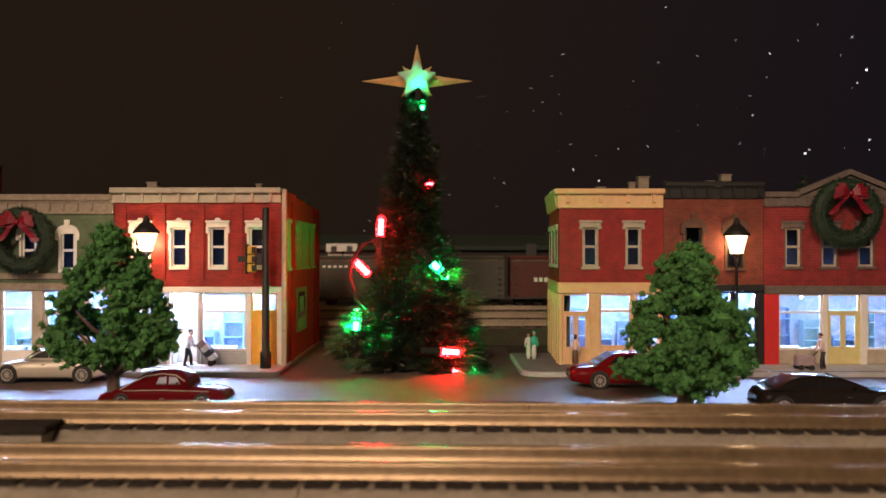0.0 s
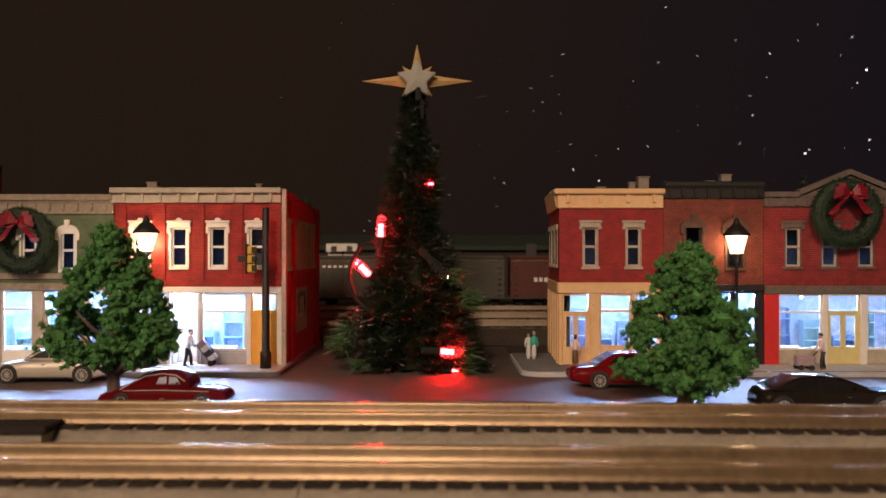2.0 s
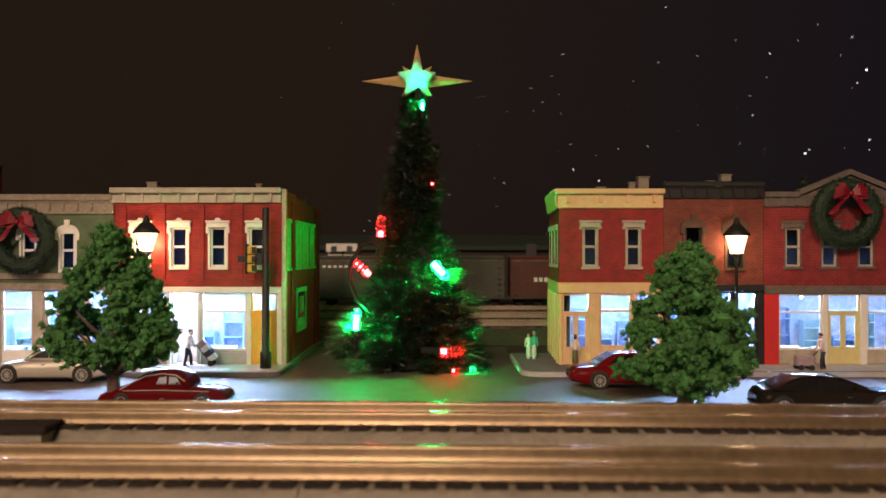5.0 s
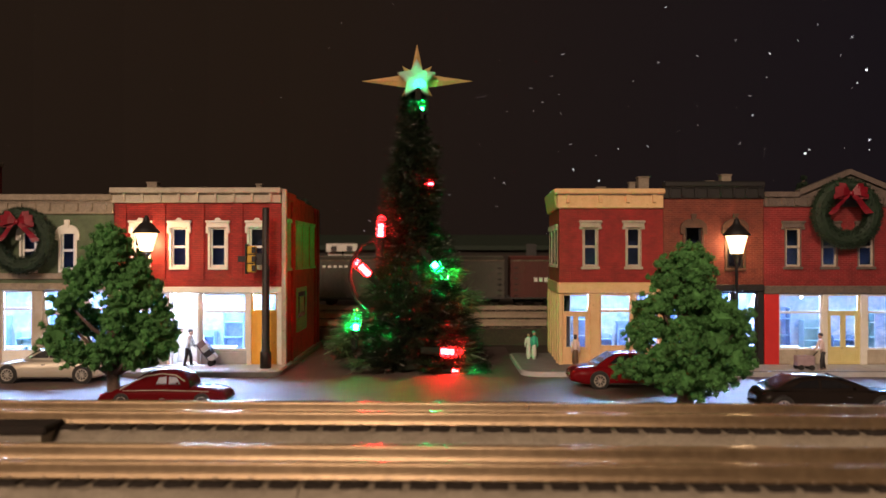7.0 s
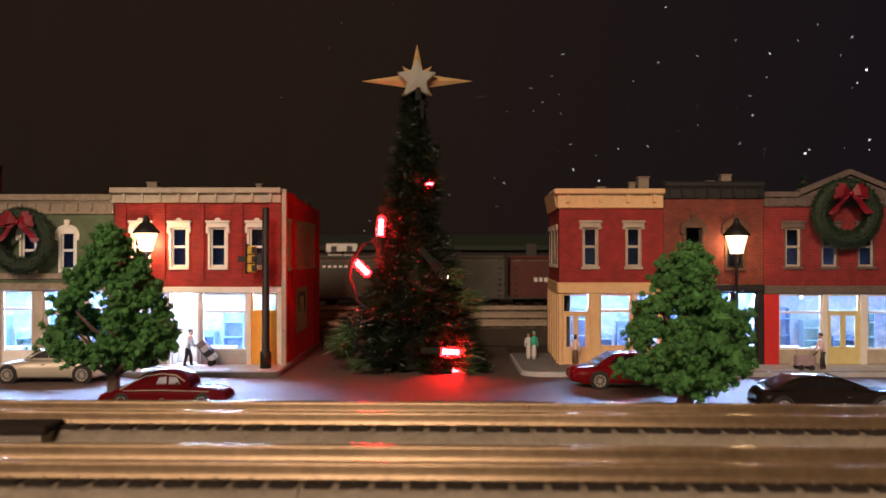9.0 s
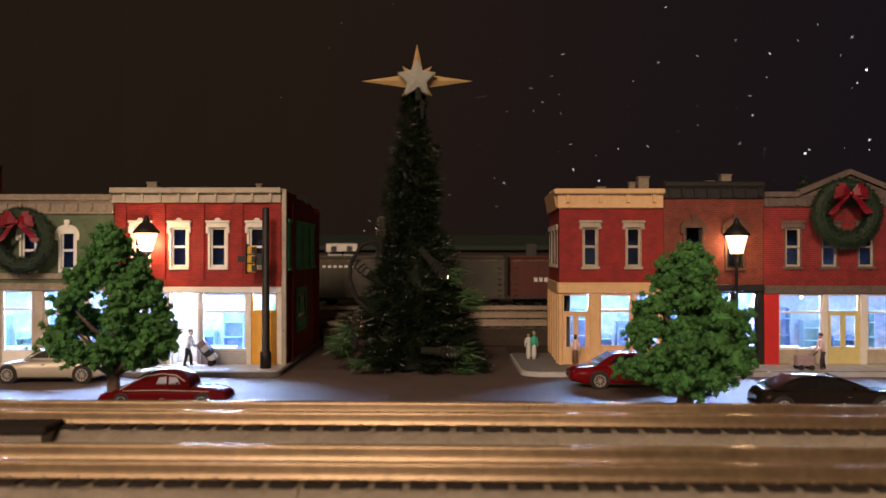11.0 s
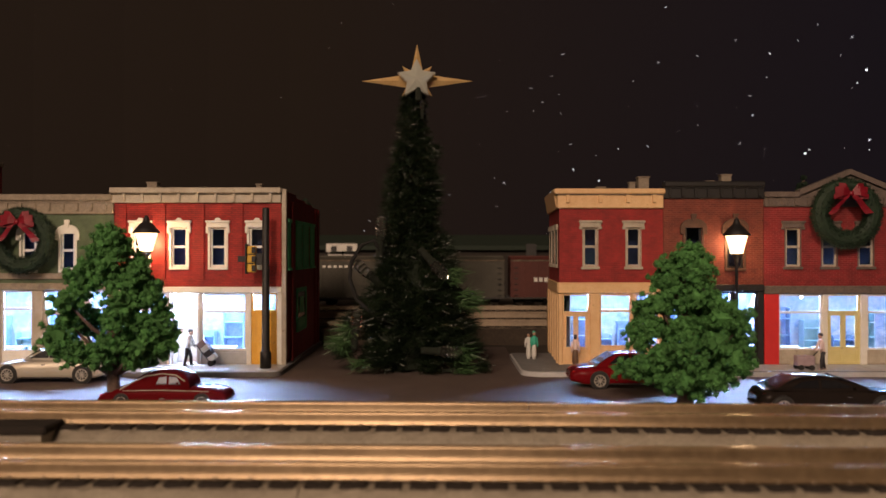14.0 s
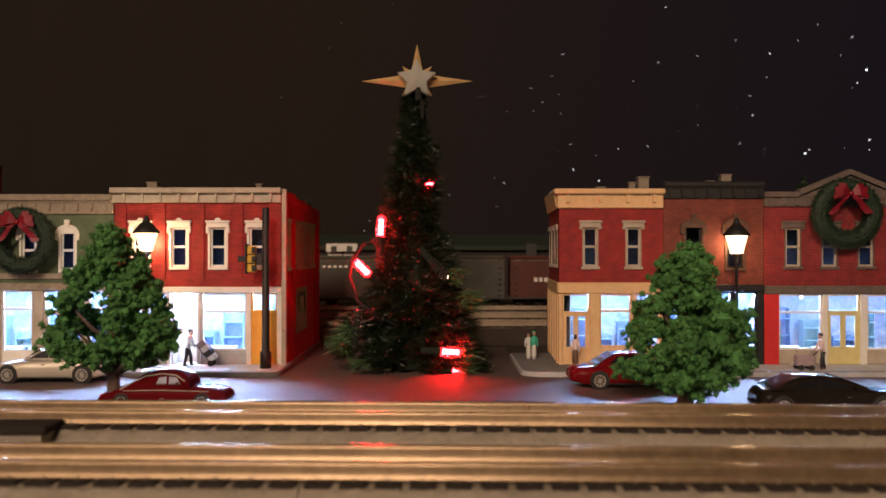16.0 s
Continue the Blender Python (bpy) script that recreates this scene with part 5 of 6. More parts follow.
street_lamp(-88.4, 252.5, 47.0, "black post street lamp with a lit warm lantern")
street_lamp(87.5, 252.5, 46.3, "black post street lamp with a lit warm lantern")
lamp("lantern_light", "POINT", (-88.4, 248.2, 37.6), 0.005, (1.0, 0.62, 0.30), 1.5)
lamp("lantern_light", "POINT", (87.5, 248.2, 37.0), 0.003, (1.0, 0.62, 0.30), 1.5)
lamp("lantern_light", "POINT", (-88.4, 256.8, 38.5), 0.010, (1.0, 0.62, 0.30), 1.5)
lamp("lantern_light", "POINT", (87.5, 256.8, 38.0), 0.0035, (1.0, 0.62, 0.30), 1.5)


def traffic_signal():
    s = thing("traffic_signal", (-52.6, 251.5, 1.5), "black traffic signal pole with a yellow signal head", "traffic light")
    bm = bmesh.new()
    lathe(bm, [(1.7, 0), (1.7, 4.6), (1.5, 4.9), (1.2, 5.2), (1.05, 47.2), (0.8, 47.6)], 12)
    part("pole", bm, M_BLACK, s, smooth=True)
    hd = part("signal_head", boxes((-5.2, -3.1, -0.8, 1.0, 28.6, 36.1), bevel=0.2), M_BLACK, s, "worn yellow signal housing with three sections")
    part("backplate", boxes((-5.9, -5.45, -1.6, 1.8, 27.9, 36.9), bevel=0.1), M_BLACK, hd)
    for k in range(3):
        part("section", boxes((-5.4, -2.9, -1.0, 1.2, 28.4 + 2.66 * k, 30.9 + 2.66 * k), bevel=0.3), M_SIGNAL, hd)
        part("visor", boxes((-3.95, -2.75, -1.35, -0.95, 28.75 + 2.66 * k, 30.55 + 2.66 * k), bevel=0.12), M_BLACK, hd)
    part("bracket", boxes((-2.95, 0, -0.4, 0.4, 30.5, 34.0), bevel=0.1), M_BLACK, s)
    part("side_arm", boxes((-8.3, -5.9, -0.35, 0.35, 31.5, 33.3), bevel=0.1), M_BLACK, s)


traffic_signal()


def wreath(x, y, z, r, tr, seed, label):
    w = thing("wreath", (x, y, z), label, "wreath", "building wreaths")
    rnd = random.Random(seed)
    bm = bmesh.new()
    n = 40
    rings = []
    for i in range(n + 1):
        a = 2 * math.pi * i / n
        rings.append([((r + tr * 0.75 * math.cos(b)) * math.sin(a), tr * 0.6 * math.sin(b), (r + tr * 0.75 * math.cos(b)) * math.cos(a)) for b in [2 * math.pi * k / 10 for k in range(10)]])
    ring_loft(bm, rings, close=False)
    part("ring", bm, M_WREATH, w)
    verts, faces = [], []
    for _ in range(3600):
        a, b = rnd.uniform(0, 2 * math.pi), rnd.uniform(0, 2 * math.pi)
        d = Vector((math.cos(b) * math.sin(a), math.sin(b), math.cos(b) * math.cos(a)))
        p = Vector((r * math.sin(a), 0, r * math.cos(a))) + Vector((d.x, d.y * 0.7, d.z)) * tr * 0.75
        tip = p + (d + 0.9 * Vector((rnd.uniform(-1, 1), rnd.uniform(-1, 1), rnd.uniform(-1, 1)))).normalized() * rnd.uniform(0.6, 1.4)
        u = (tip - p).cross(Vector((rnd.random(), rnd.random(), rnd.random()))).normalized() * 0.16
        i0 = len(verts)
        verts.extend([(p - u) * K, (p + u) * K, tip * K])
        faces.append((i0, i0 + 1, i0 + 2))
    me = bpy.data.meshes.new("needles")
    me.from_pydata(verts, [], faces)
    me.materials.append(M_WREATH)
    nd = new("needles", me)
    nd.parent = w
    tagged(nd, kind="stuff")
    yb = -tr * 0.8
    bow = new("bow")
    bow.parent = w
    OFF[bow.name] = (0, 0, 0)
    bow.matrix_basis = P(0, yb, r * 0.72) @ Matrix.Scale(0.86, 4)
    for s in (-1, 1):
        # loop, and a tail that hangs across the ring
        for k, (ex, ez, wd) in enumerate(((5.6, 1.2, 2.2), (4.2, 2.9, 1.7), (6.0, -1.0, 1.5))):
            bm = bmesh.new()
            path = [(0, 0, 0), (s * ex * 0.5, -0.9, ez * 0.7 + 0.7), (s * ex, -0.5, ez), (s * ex * 0.6, 0.3, ez * 0.5 - 0.7), (0, 0.2, -0.2)]
            prev = None
            for px, py, pz in path:
                q = wd * (0.35 if px == 0 else 1.0)
                cur = [bm.verts.new((px, py - 0.1, pz - q / 2)), bm.verts.new((px, py - 0.1, pz + q / 2)), bm.verts.new((px, py + 0.1, pz + q / 2)), bm.verts.new((px, py + 0.1, pz - q / 2))]
                if prev:
                    for j in range(4):
                        bm.faces.new((prev[j], prev[(j + 1) % 4], cur[(j + 1) % 4], cur[j]))
                prev = cur
            part("loop", bm, M_BOW, bow)
        bm = bmesh.new()
        prev = None
        for k in range(7):
            u = k / 6
            px, pz, q = s * (0.3 + 6.2 * u), -0.5 - 6.6 * u ** 1.2, 0.7 + 0.7 * u
            py = -0.3 - 0.5 * math.sin(u * 6)
            cur = [bm.verts.new((px - q, py, pz)), bm.verts.new((px + q, py, pz + 0.5)), bm.verts.new((px + q, py + 0.2, pz + 0.5)), bm.verts.new((px - q, py + 0.2, pz))]
            if prev:
                for j in range(4):
                    bm.faces.new((prev[j], prev[(j + 1) % 4], cur[(j + 1) % 4], cur[j]))
            prev = cur
        bm.faces.new(prev)
        part("tail", bm, M_BOW, bow)
    bm = bmesh.new()
    ball(bm, (0, -0.5, 0), (0.9, 0.7, 0.9), 2)
    part("knot", bm, M_BOW, bow, smooth=True)


wreath(-127.3, 255.6, 39.4, 7.7, 2.9, 2, "dark green wreath with a red ribbon bow on the green shop")
wreath(121.8, 255.6, 47.6, 8.0, 3.2, 7, "dark green wreath with a red ribbon bow on the gabled shop")


# ---- miniature figures and their loads ----
def figure(place, turn, top, legs, head, label, stride=0.6, lean=0.0, skirt=False, cap=None, size=1.0):
    """One plain moulded miniature, about 11 mm tall, facing +x."""
    bm = bmesh.new()
    hip, sh = 5.0, 8.6
    if skirt:
        lathe(bm, [(0.5, 0.2), (1.1, 1.2), (0.9, 5.0), (0.7, 5.6)], 10, mi=1)
        for s in (-1, 1):
            box(bm, -0.25, 0.6, s * 0.35 - 0.25, s * 0.35 + 0.25, 0, 0.5, mi=1)
    else:
        for s in (-1, 1):
            fx = s * stride
            tube(bm, [(fx, s * 0.45, 0.35), (fx * 0.6 + 0.25, s * 0.45, 2.7), (0, s * 0.4, hip + 0.3)], [0.38, 0.5, 0.62], 8, mi=1)
            box(bm, fx - 0.4, fx + 0.9, s * 0.45 - 0.35, s * 0.45 + 0.35, 0, 0.5, 0.1, mi=1)
    rings = []
    for z, w, d in ((hip - 0.1, 0.85, 0.7), (hip + 1.2, 0.8, 0.65), (sh - 0.7, 1.2, 0.8), (sh, 0.95, 0.6), (sh + 0.35, 0.4, 0.38)):
        dx = lean * (z - hip) / (sh - hip)
        rings.append([(dx + d * math.cos(a), w * math.sin(a), z) for a in [2 * math.pi * k / 10 for k in range(10)]])
    ring_loft(bm, rings, mi=0)
    for s in (-1, 1):
        tube(bm, [(lean, s * 1.15, sh - 0.4), (lean + 0.5, s * 1.35, sh - 2.2), (lean + 1.9, s * 0.9, sh - 3.0)] if lean else [(0, s * 1.1, sh - 0.4), (0.1, s * 1.35, sh - 2.2), (0.5, s * 1.2, sh - 3.9)], [0.4, 0.36, 0.25], 7, mi=0)
    ball(bm, (lean * 1.1 + 0.1, 0, sh + 1.25), (0.68, 0.6, 0.85), 2, mi=2)
    ball(bm, (lean * 1.1 - 0.05, 0, sh + 1.6), (0.74, 0.68, 0.62), 2, mi=3)
    ob = new("miniature_figure", mesh_of("miniature_figure", bm, [top, legs, head, cap or M_FIG_DARK], smooth=True))
    ob.matrix_basis = P(*place, 0, 0, turn) @ Matrix.Scale(size, 4)
    tagged(ob, label, "figurine", "miniature figures")


def hand_truck(place, turn, label):
    h = thing("hand_truck", place, label, "hand truck", "hand trucks", turn=(0, 0, turn))
    tilt = Matrix.Rotation(math.radians(-38), 3, "Y")
    for s in (-1, 1):
        bm = bmesh.new()
        tube(bm, [tilt @ Vector((0, s * 0.9, 0)), tilt @ Vector((0, s * 0.9, 7.0)), tilt @ Vector((-0.7, s * 0.9, 7.4))], 0.18, 6)
        bmesh.ops.translate(bm, verts=bm.verts, vec=(0, 0, 0.8))
        part("rail", bm, M_BLACKPL, h)
        bm = bmesh.new()
        lathe(bm, [(0.9, -0.25), (0.9, 0.25)], 14)
        bmesh.ops.rotate(bm, verts=bm.verts, cent=(0, 0, 0), matrix=Matrix.Rotation(math.pi / 2, 3, "X"))
        bmesh.ops.translate(bm, verts=bm.verts, vec=(0, s * 1.3, 0.9))
        part("wheel", bm, M_TYRE, h)
    for k, mt in enumerate((M_WHITE, M_FIG_DARK, M_WHITE, M_FIG_MAUVE)):
        bm = boxes((0.1, 2.5, -1.3, 1.3, 0.3 + k * 1.75, 0.3 + k * 1.75 + 1.62), bevel=0.12)
        bmesh.ops.rotate(bm, verts=bm.verts, cent=(0, 0, 0), matrix=tilt)
        bmesh.ops.translate(bm, verts=bm.verts, vec=(0, 0, 0.9))
        part("carton", bm, mt, h)


figure((-77.2, 256.4, 1.54), 0, M_FIG_WHITE, M_FIG_DARK, M_FIG_SKIN, "miniature worker in white shirt pushing a hand truck", 0.9, 0.8, size=1.03)
hand_truck((-69.8, 256.0, 1.54), 0, "hand truck loaded with white and dark cartons")
figure((29.3, 273.0, 1.5), -70, M_FIG_TEAL, M_FIG_WHITE, M_FIG_SKIN, "miniature figure in a teal coat on the corner sidewalk", 0.2, 0.0, True, M_FIG_TEAL, 0.84)
figure((27.7, 274.5, 1.5), -110, M_FIG_WHITE, M_FIG_WHITE, M_FIG_SKIN, "miniature figure in pale clothes on the corner sidewalk", 0.2, 0.0, True, None, 0.78)
figure((40.0, 256.4, 1.54), -90, M_FIG_PINK, M_FIG_TAN, M_FIG_DARK, "miniature figure in pale top and brown skirt by the corner door", 0.2, 0.0, True, None, 0.88)
figure((111.0, 247.6, 1.54), 180, M_FIG_PINK, M_FIG_DARK, M_FIG_SKIN, "miniature figure in pale shirt behind a cart", 0.7, 0.7)
cart = thing("hand_cart", (105.4, 247.4, 1.54), "pale mauve hand cart on the sidewalk", "cart")
part("tray", boxes((-2.6, 2.6, -1.6, 1.6, 1.2, 4.2), bevel=0.3), M_FIG_MAUVE, cart)
part("handle", tube(bmesh.new(), [(2.4, 0, 3.9), (3.9, 0, 5.4)], 0.2, 6), M_BLACKPL, cart)
for s in (-1, 1):
    for xx in (-1.6, 1.6):
        bm = bmesh.new()
        lathe(bm, [(0.8, -0.2), (0.8, 0.2)], 12)
        bmesh.ops.rotate(bm, verts=bm.verts, cent=(0, 0, 0), matrix=Matrix.Rotation(math.pi / 2, 3, "X"))
        bmesh.ops.translate(bm, verts=bm.verts, vec=(xx, s * 1.7, 0.8))
        part("wheel", bm, M_TYRE, cart)
pl = thing("planter", (-90.3, 253, 1.54), "dark green round planter on the sidewalk", "planter")
bm = bmesh.new()
lathe(bm, [(1.5, 0), (2.0, 2.2), (2.15, 2.2), (2.15, 2.6), (1.8, 2.6), (1.7, 2.2)], 14)
part("pot", bm, M_PLANTER, pl, smooth=True)
bm = bmesh.new()
rnd0 = random.Random(5)
for _ in range(14):
    ball(bm, (rnd0.uniform(-1.2, 1.2), rnd0.uniform(-1.2, 1.2), 2.7 + rnd0.uniform(0, 1.0)), rnd0.uniform(0.5, 0.9), 1)
part("shrub", bm, M_LEAF, pl)


# ---- background yard: tracks, freight cars, shed ----
def far_track(yc, z):
    t = thing("yard_track", (0, yc, 0), "yard track with brown rails on tan ballast", "track", "yard tracks", local=False)
    bm = bmesh.new()
    ring_loft(bm, [[(x, yc + a, b) for a, b in ((-12, 0), (-8, z - 0.4), (8, z - 0.4), (12, 0))] for x in (-330, 330)])
    part("roadbed", bm, M_FARBALLAST, t)
    for yy in (-4.5, 4.5):
        bm = bmesh.new()
        ring_loft(bm, [[(x, a, b) for a, b in rail_outline(yc + yy, z)] for x in (-330, 330)])
        part("rail", bm, M_WEB, t)
    rows = []
    for i in range(64):
        px = -130 + i * 4.1
        rows.append((px - 1, px + 1, yc - 7.5, yc + 7.5, z - 0.5, z - 0.01))
    tagged(part("tie_strip", boxes(*rows), M_TIE, t), kind="stuff")


plate("retaining_wall", boxes((-330, 330, 328.5, 331, -0.1, 6.2)), M_SCENERY, "low brown wall before the yard tracks", "wall")
for yc, z in ((345, 6.4), (372, 7.6), (410, 8.6)):
    far_track(yc, z)


def freight_car(x0, x1, yc, z, mt, label, ribs, marks):
    f = thing("freight_car", ((x0 + x1) / 2, yc, z), label, "freight car", "freight cars", local=False)
    bm = bmesh.new()
    prism = [(yc - 9, z + 4.0), (yc + 9, z + 4.0), (yc + 9, z + 21.5), (yc + 6, z + 23.2), (yc - 6, z + 23.2), (yc - 9, z + 21.5)]
    ring_loft(bm, [[(x, a, b) for a, b in prism] for x in (x0, x1)])
    part("body", bm, mt, f)
    n = int((x1 - x0) / ribs)
    for i in range(n + 1):
        xx = x0 + (x1 - x0 - 0.8) * i / n
        part("rib", boxes((xx, xx + 0.8, yc - 9.5, yc - 9.01, z + 4.2, z + 21.3)), mt, f)
    part("side_sill", boxes((x0, x1, yc - 9.6, yc - 9.01, z + 3.4, z + 4.2)), M_BLACKPL, f)
    part("roof_walk", boxes((x0, x1, yc - 1.5, yc + 1.5, z + 23.25, z + 23.8)), mt, f)
    part("underframe", boxes((x0 + 3, x1 - 3, yc - 4, yc + 4, z + 2.6, z + 3.98)), M_BLACKPL, f)
    for wx in (x0 + 9, x1 - 9):
        tk = part("truck", boxes((wx - 6.5, wx + 6.5, yc - 6, yc - 4.6, z + 2.2, z + 4.2), (wx - 6.5, wx + 6.5, yc + 4.6, yc + 6, z + 2.2, z + 4.2), bevel=0.3), M_BLACKPL, f)
        for dx in (-4.4, 4.4):
            bm = bmesh.new()
            lathe(bm, [(2.6, -4.9), (2.6, -4.2), (0.5, -4.2), (0.5, 4.2), (2.6, 4.2), (2.6, 4.9)], 14)
            bmesh.ops.rotate(bm, verts=bm.verts, cent=(0, 0, 0), matrix=Matrix.Rotation(math.pi / 2, 3, "X"))
            bmesh.ops.translate(bm, verts=bm.verts, vec=(wx + dx, yc, z + 2.65))
            part("wheelset", bm, M_TIE, tk)
    for s in (0, 1):
        lx = x0 + 1.6 if s == 0 else x1 - 3.2
        for k in range(6):
            part("ladder_rung", boxes((lx, lx + 1.8, yc - 9.9, yc - 9.6, z + 5.0 + 2.6 * k, z + 5.4 + 2.6 * k)), M_BLACKPL, f)
    part("roof_edge", boxes((x0, x1, yc - 9.4, yc - 8.6, z + 21.2, z + 21.9)), M_FARBALLAST, f)
    for a, b, zz, h in marks:
        part("lettering_bar", boxes((a, b, yc - 9.62, yc - 9.52, z + zz, z + zz + h)), M_WHITE, f)
    part("coupler", boxes((x0 - 1.4, x0 - 0.02, yc - 1, yc + 1, z + 3.2, z + 4.6)), M_BLACKPL, f)
    part("coupler", boxes((x1 + 0.02, x1 + 1.4, yc - 1, yc + 1, z + 3.2, z + 4.6)), M_BLACKPL, f)


freight_car(-67, 29, 410, 10.6, M_HOPPER, "grey freight car on the yard track", 9.0, [(-57 + 2.6 * i, -55.4 + 2.6 * i, 18.2, 1.0) for i in range(6)])
freight_car(32, 108, 410, 10.6, M_BOXCAR, "oxide red boxcar on the yard track", 6.0, [(43 + 2.4 * i, 44.6 + 2.4 * i, 11.5, 2.0) for i in range(6)])
freight_car(-150, -71, 410, 10.6, M_BOXCAR, "oxide red boxcar on the yard track", 6.0, [])


def shed():
    s = thing("yard_shed", (0, 500, 0), "long dark shed with a green roof behind the yard", "shed", local=False)
    part("wall", boxes((-160, 160, 495, 530, -0.1, 37.5)), M_SHED, s)
    bm = bmesh.new()
    ring_loft(bm, [[(x, a, b) for a, b in ((491, 37.52), (535, 37.52), (535, 40.5), (520, 46.5), (506, 46.5), (491, 40.0))] for x in (-163, 163)])
    part("roof", bm, M_SHEDROOF, s)
    # White colour stands in for the light of these windows
    for xa in (-67, -58):
        w = part("window", boxes((xa, xa + 8, 494.2, 494.98, 36.0 - 2.5, 37.4 + 0.0)), M_WHITE, s)
    part("sign_board", boxes((-67.5, -49.5, 489.6, 490.9, 36.6, 41.2)), M_WHITE, s, "pale sign board under the eaves")
    for xx in (-63.0, -54.0):
        part("dark_disc", boxes((xx - 1.6, xx + 1.6, 489.0, 489.58, 36.7, 39.8)), M_BLACKPL, s)
    for xx in (-20, 48, 90):
        part("door", boxes((xx, xx + 6, 489.5, 491.0, 34.0, 41.0)), M_BLACKPL, s)


shed()
plate("embankment", boxes((-330, 330, 424, 560, -0.1, 9.0)), M_SCENERY, "dark bank behind the yard tracks", "bank")


# ---- the decorated tree ----
TREE = (-9.3, 262.0)
PROFILE = [(0.5, 10), (3, 13), (6, 15.5), (10, 17.5), (16, 16.5), (22, 16), (27, 14.5), (32, 12.5), (38, 10.8), (44, 9.8), (56, 8.8), (65, 7.2), (72, 5.2), (79, 4.0), (84, 3.0)]


def christmas_tree():
    rnd = random.Random(12)
    t = thing("christmas_tree", (TREE[0], TREE[1], 0.0), "dark green bristly artificial Christmas tree standing in the side street", "christmas tree")
    part("trunk", tube(bmesh.new(), [(0, 0, -0.02), (0.2, 0, 40), (0.4, 0, 84.5)], [3.2, 2.2, 0.8], 8), M_NEEDLE, t)
    # Added dark core: blocks light between sparse needles and deepens the tree's shade
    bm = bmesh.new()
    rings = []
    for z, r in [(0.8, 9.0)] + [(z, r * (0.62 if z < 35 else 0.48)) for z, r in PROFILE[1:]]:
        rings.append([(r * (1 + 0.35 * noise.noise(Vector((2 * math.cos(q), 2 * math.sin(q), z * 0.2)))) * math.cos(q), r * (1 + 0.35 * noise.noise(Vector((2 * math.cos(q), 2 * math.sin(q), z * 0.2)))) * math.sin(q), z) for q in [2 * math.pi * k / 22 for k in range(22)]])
    part("light_blocker", ring_loft(bm, rings), M_LIGHTBLOCK, t, smooth=True)
    part("base_disc", lathe(bmesh.new(), [(7, 0.0), (7, 0.8), (2, 1.2)], 16), M_BLACKPL, t)
    verts, faces = [], []

    def needle(p, d, length, wd):
        u = d.cross(Vector((rnd.uniform(-1, 1), rnd.uniform(-1, 1), rnd.uniform(-1, 1)))).normalized() * wd
        i0 = len(verts)
        tip = p + d * length
        verts.extend([(p - u) * K, (p + u) * K, (tip + u * 0.3) * K, (tip - u * 0.3) * K])
        faces.append((i0, i0 + 1, i0 + 2, i0 + 3))
    twigs = bmesh.new()
    for k in range(2900):
        z = 84.5 * (1 - math.sqrt(rnd.random())) + rnd.uniform(0, 2) if k % 3 else rnd.uniform(1, 85)
        z = min(z, 84.5)
        r = interp(PROFILE, z) * rnd.uniform(0.68, 1.0)
        a = rnd.uniform(0, 2 * math.pi)
        r *= 1 + 0.42 * noise.noise(Vector((1.6 * math.cos(a), 1.6 * math.sin(a), z * 0.13)))
        out = Vector((math.cos(a), math.sin(a), rnd.uniform(-0.15, 0.28))).normalized()
        start, reach = r * 0.12, r
        if k % 9 == 0:
            tube(twigs, [Vector((0, 0, z)) + out * start, Vector((0, 0, z - 0.3)) + out * reach * rnd.uniform(0.95, 1.12)], [0.16, 0.07], 4)
        n = int(18 + r * 1.8)
        for j in range(n):
            s = start + (reach - start) * math.sqrt((j + rnd.random()) / n)
            p = Vector((0, 0, z)) + out * s + Vector((rnd.gauss(0, 0.35), rnd.gauss(0, 0.35), rnd.gauss(0, 0.35)))
            d = (out * 0.9 + Vector((rnd.gauss(0, 0.55), rnd.gauss(0, 0.55), rnd.gauss(0, 0.42)))).normalized()
            needle(p, d, rnd.uniform(1.2, 3.4) * (0.6 + r / 32), rnd.uniform(0.06, 0.13))
    for _ in range(2600):
        z = rnd.uniform(70, 86.5)
        a = rnd.uniform(0, 2 * math.pi)
        d = Vector((math.cos(a), math.sin(a), rnd.uniform(-0.2, 0.6))).normalized()
        needle(Vector((0.4, 0, z)) + d * rnd.uniform(0.3, 2.2), (d + Vector((rnd.gauss(0, 0.5), rnd.gauss(0, 0.5), rnd.gauss(0, 0.5)))).normalized(), rnd.uniform(0.8, 2.0), 0.1)
    # fuller low boughs
    for bx, by, bz, br, n in ((16.0, -12.0, 8.0, 3.6, 1000), (12.5, -12.0, 5.0, 3.6, 800), (5.0, -13.0, 3.0, 3.4, 500), (-19.0, -9.5, 7.2, 3.6, 700), (-9.0, -13.0, 4.0, 3.6, 600), (13.0, -8.5, 21.5, 3.6, 700), (15.0, -3.0, 13.0, 4.0, 600), (-17.0, -6.0, 15.0, 3.4, 500), (20.0, -11.0, 2.2, 1.6, 260)):
        for _ in range(n):
            d = Vector((rnd.gauss(0, 1), rnd.gauss(0, 1), rnd.gauss(0, 0.7))).normalized()
            p = Vector((bx, by, max(0.6, bz))) + d * br * rnd.random() ** 0.6
            p.z = max(0.5, p.z)
            out = Vector((bx, by, 0)).normalized()
            e = (out * 1.2 + Vector((rnd.gauss(0, 0.5), rnd.gauss(0, 0.5), rnd.gauss(0, 0.4)))).normalized()
            needle(p, e, rnd.uniform(1.8, 4.6), rnd.uniform(0.06, 0.14))
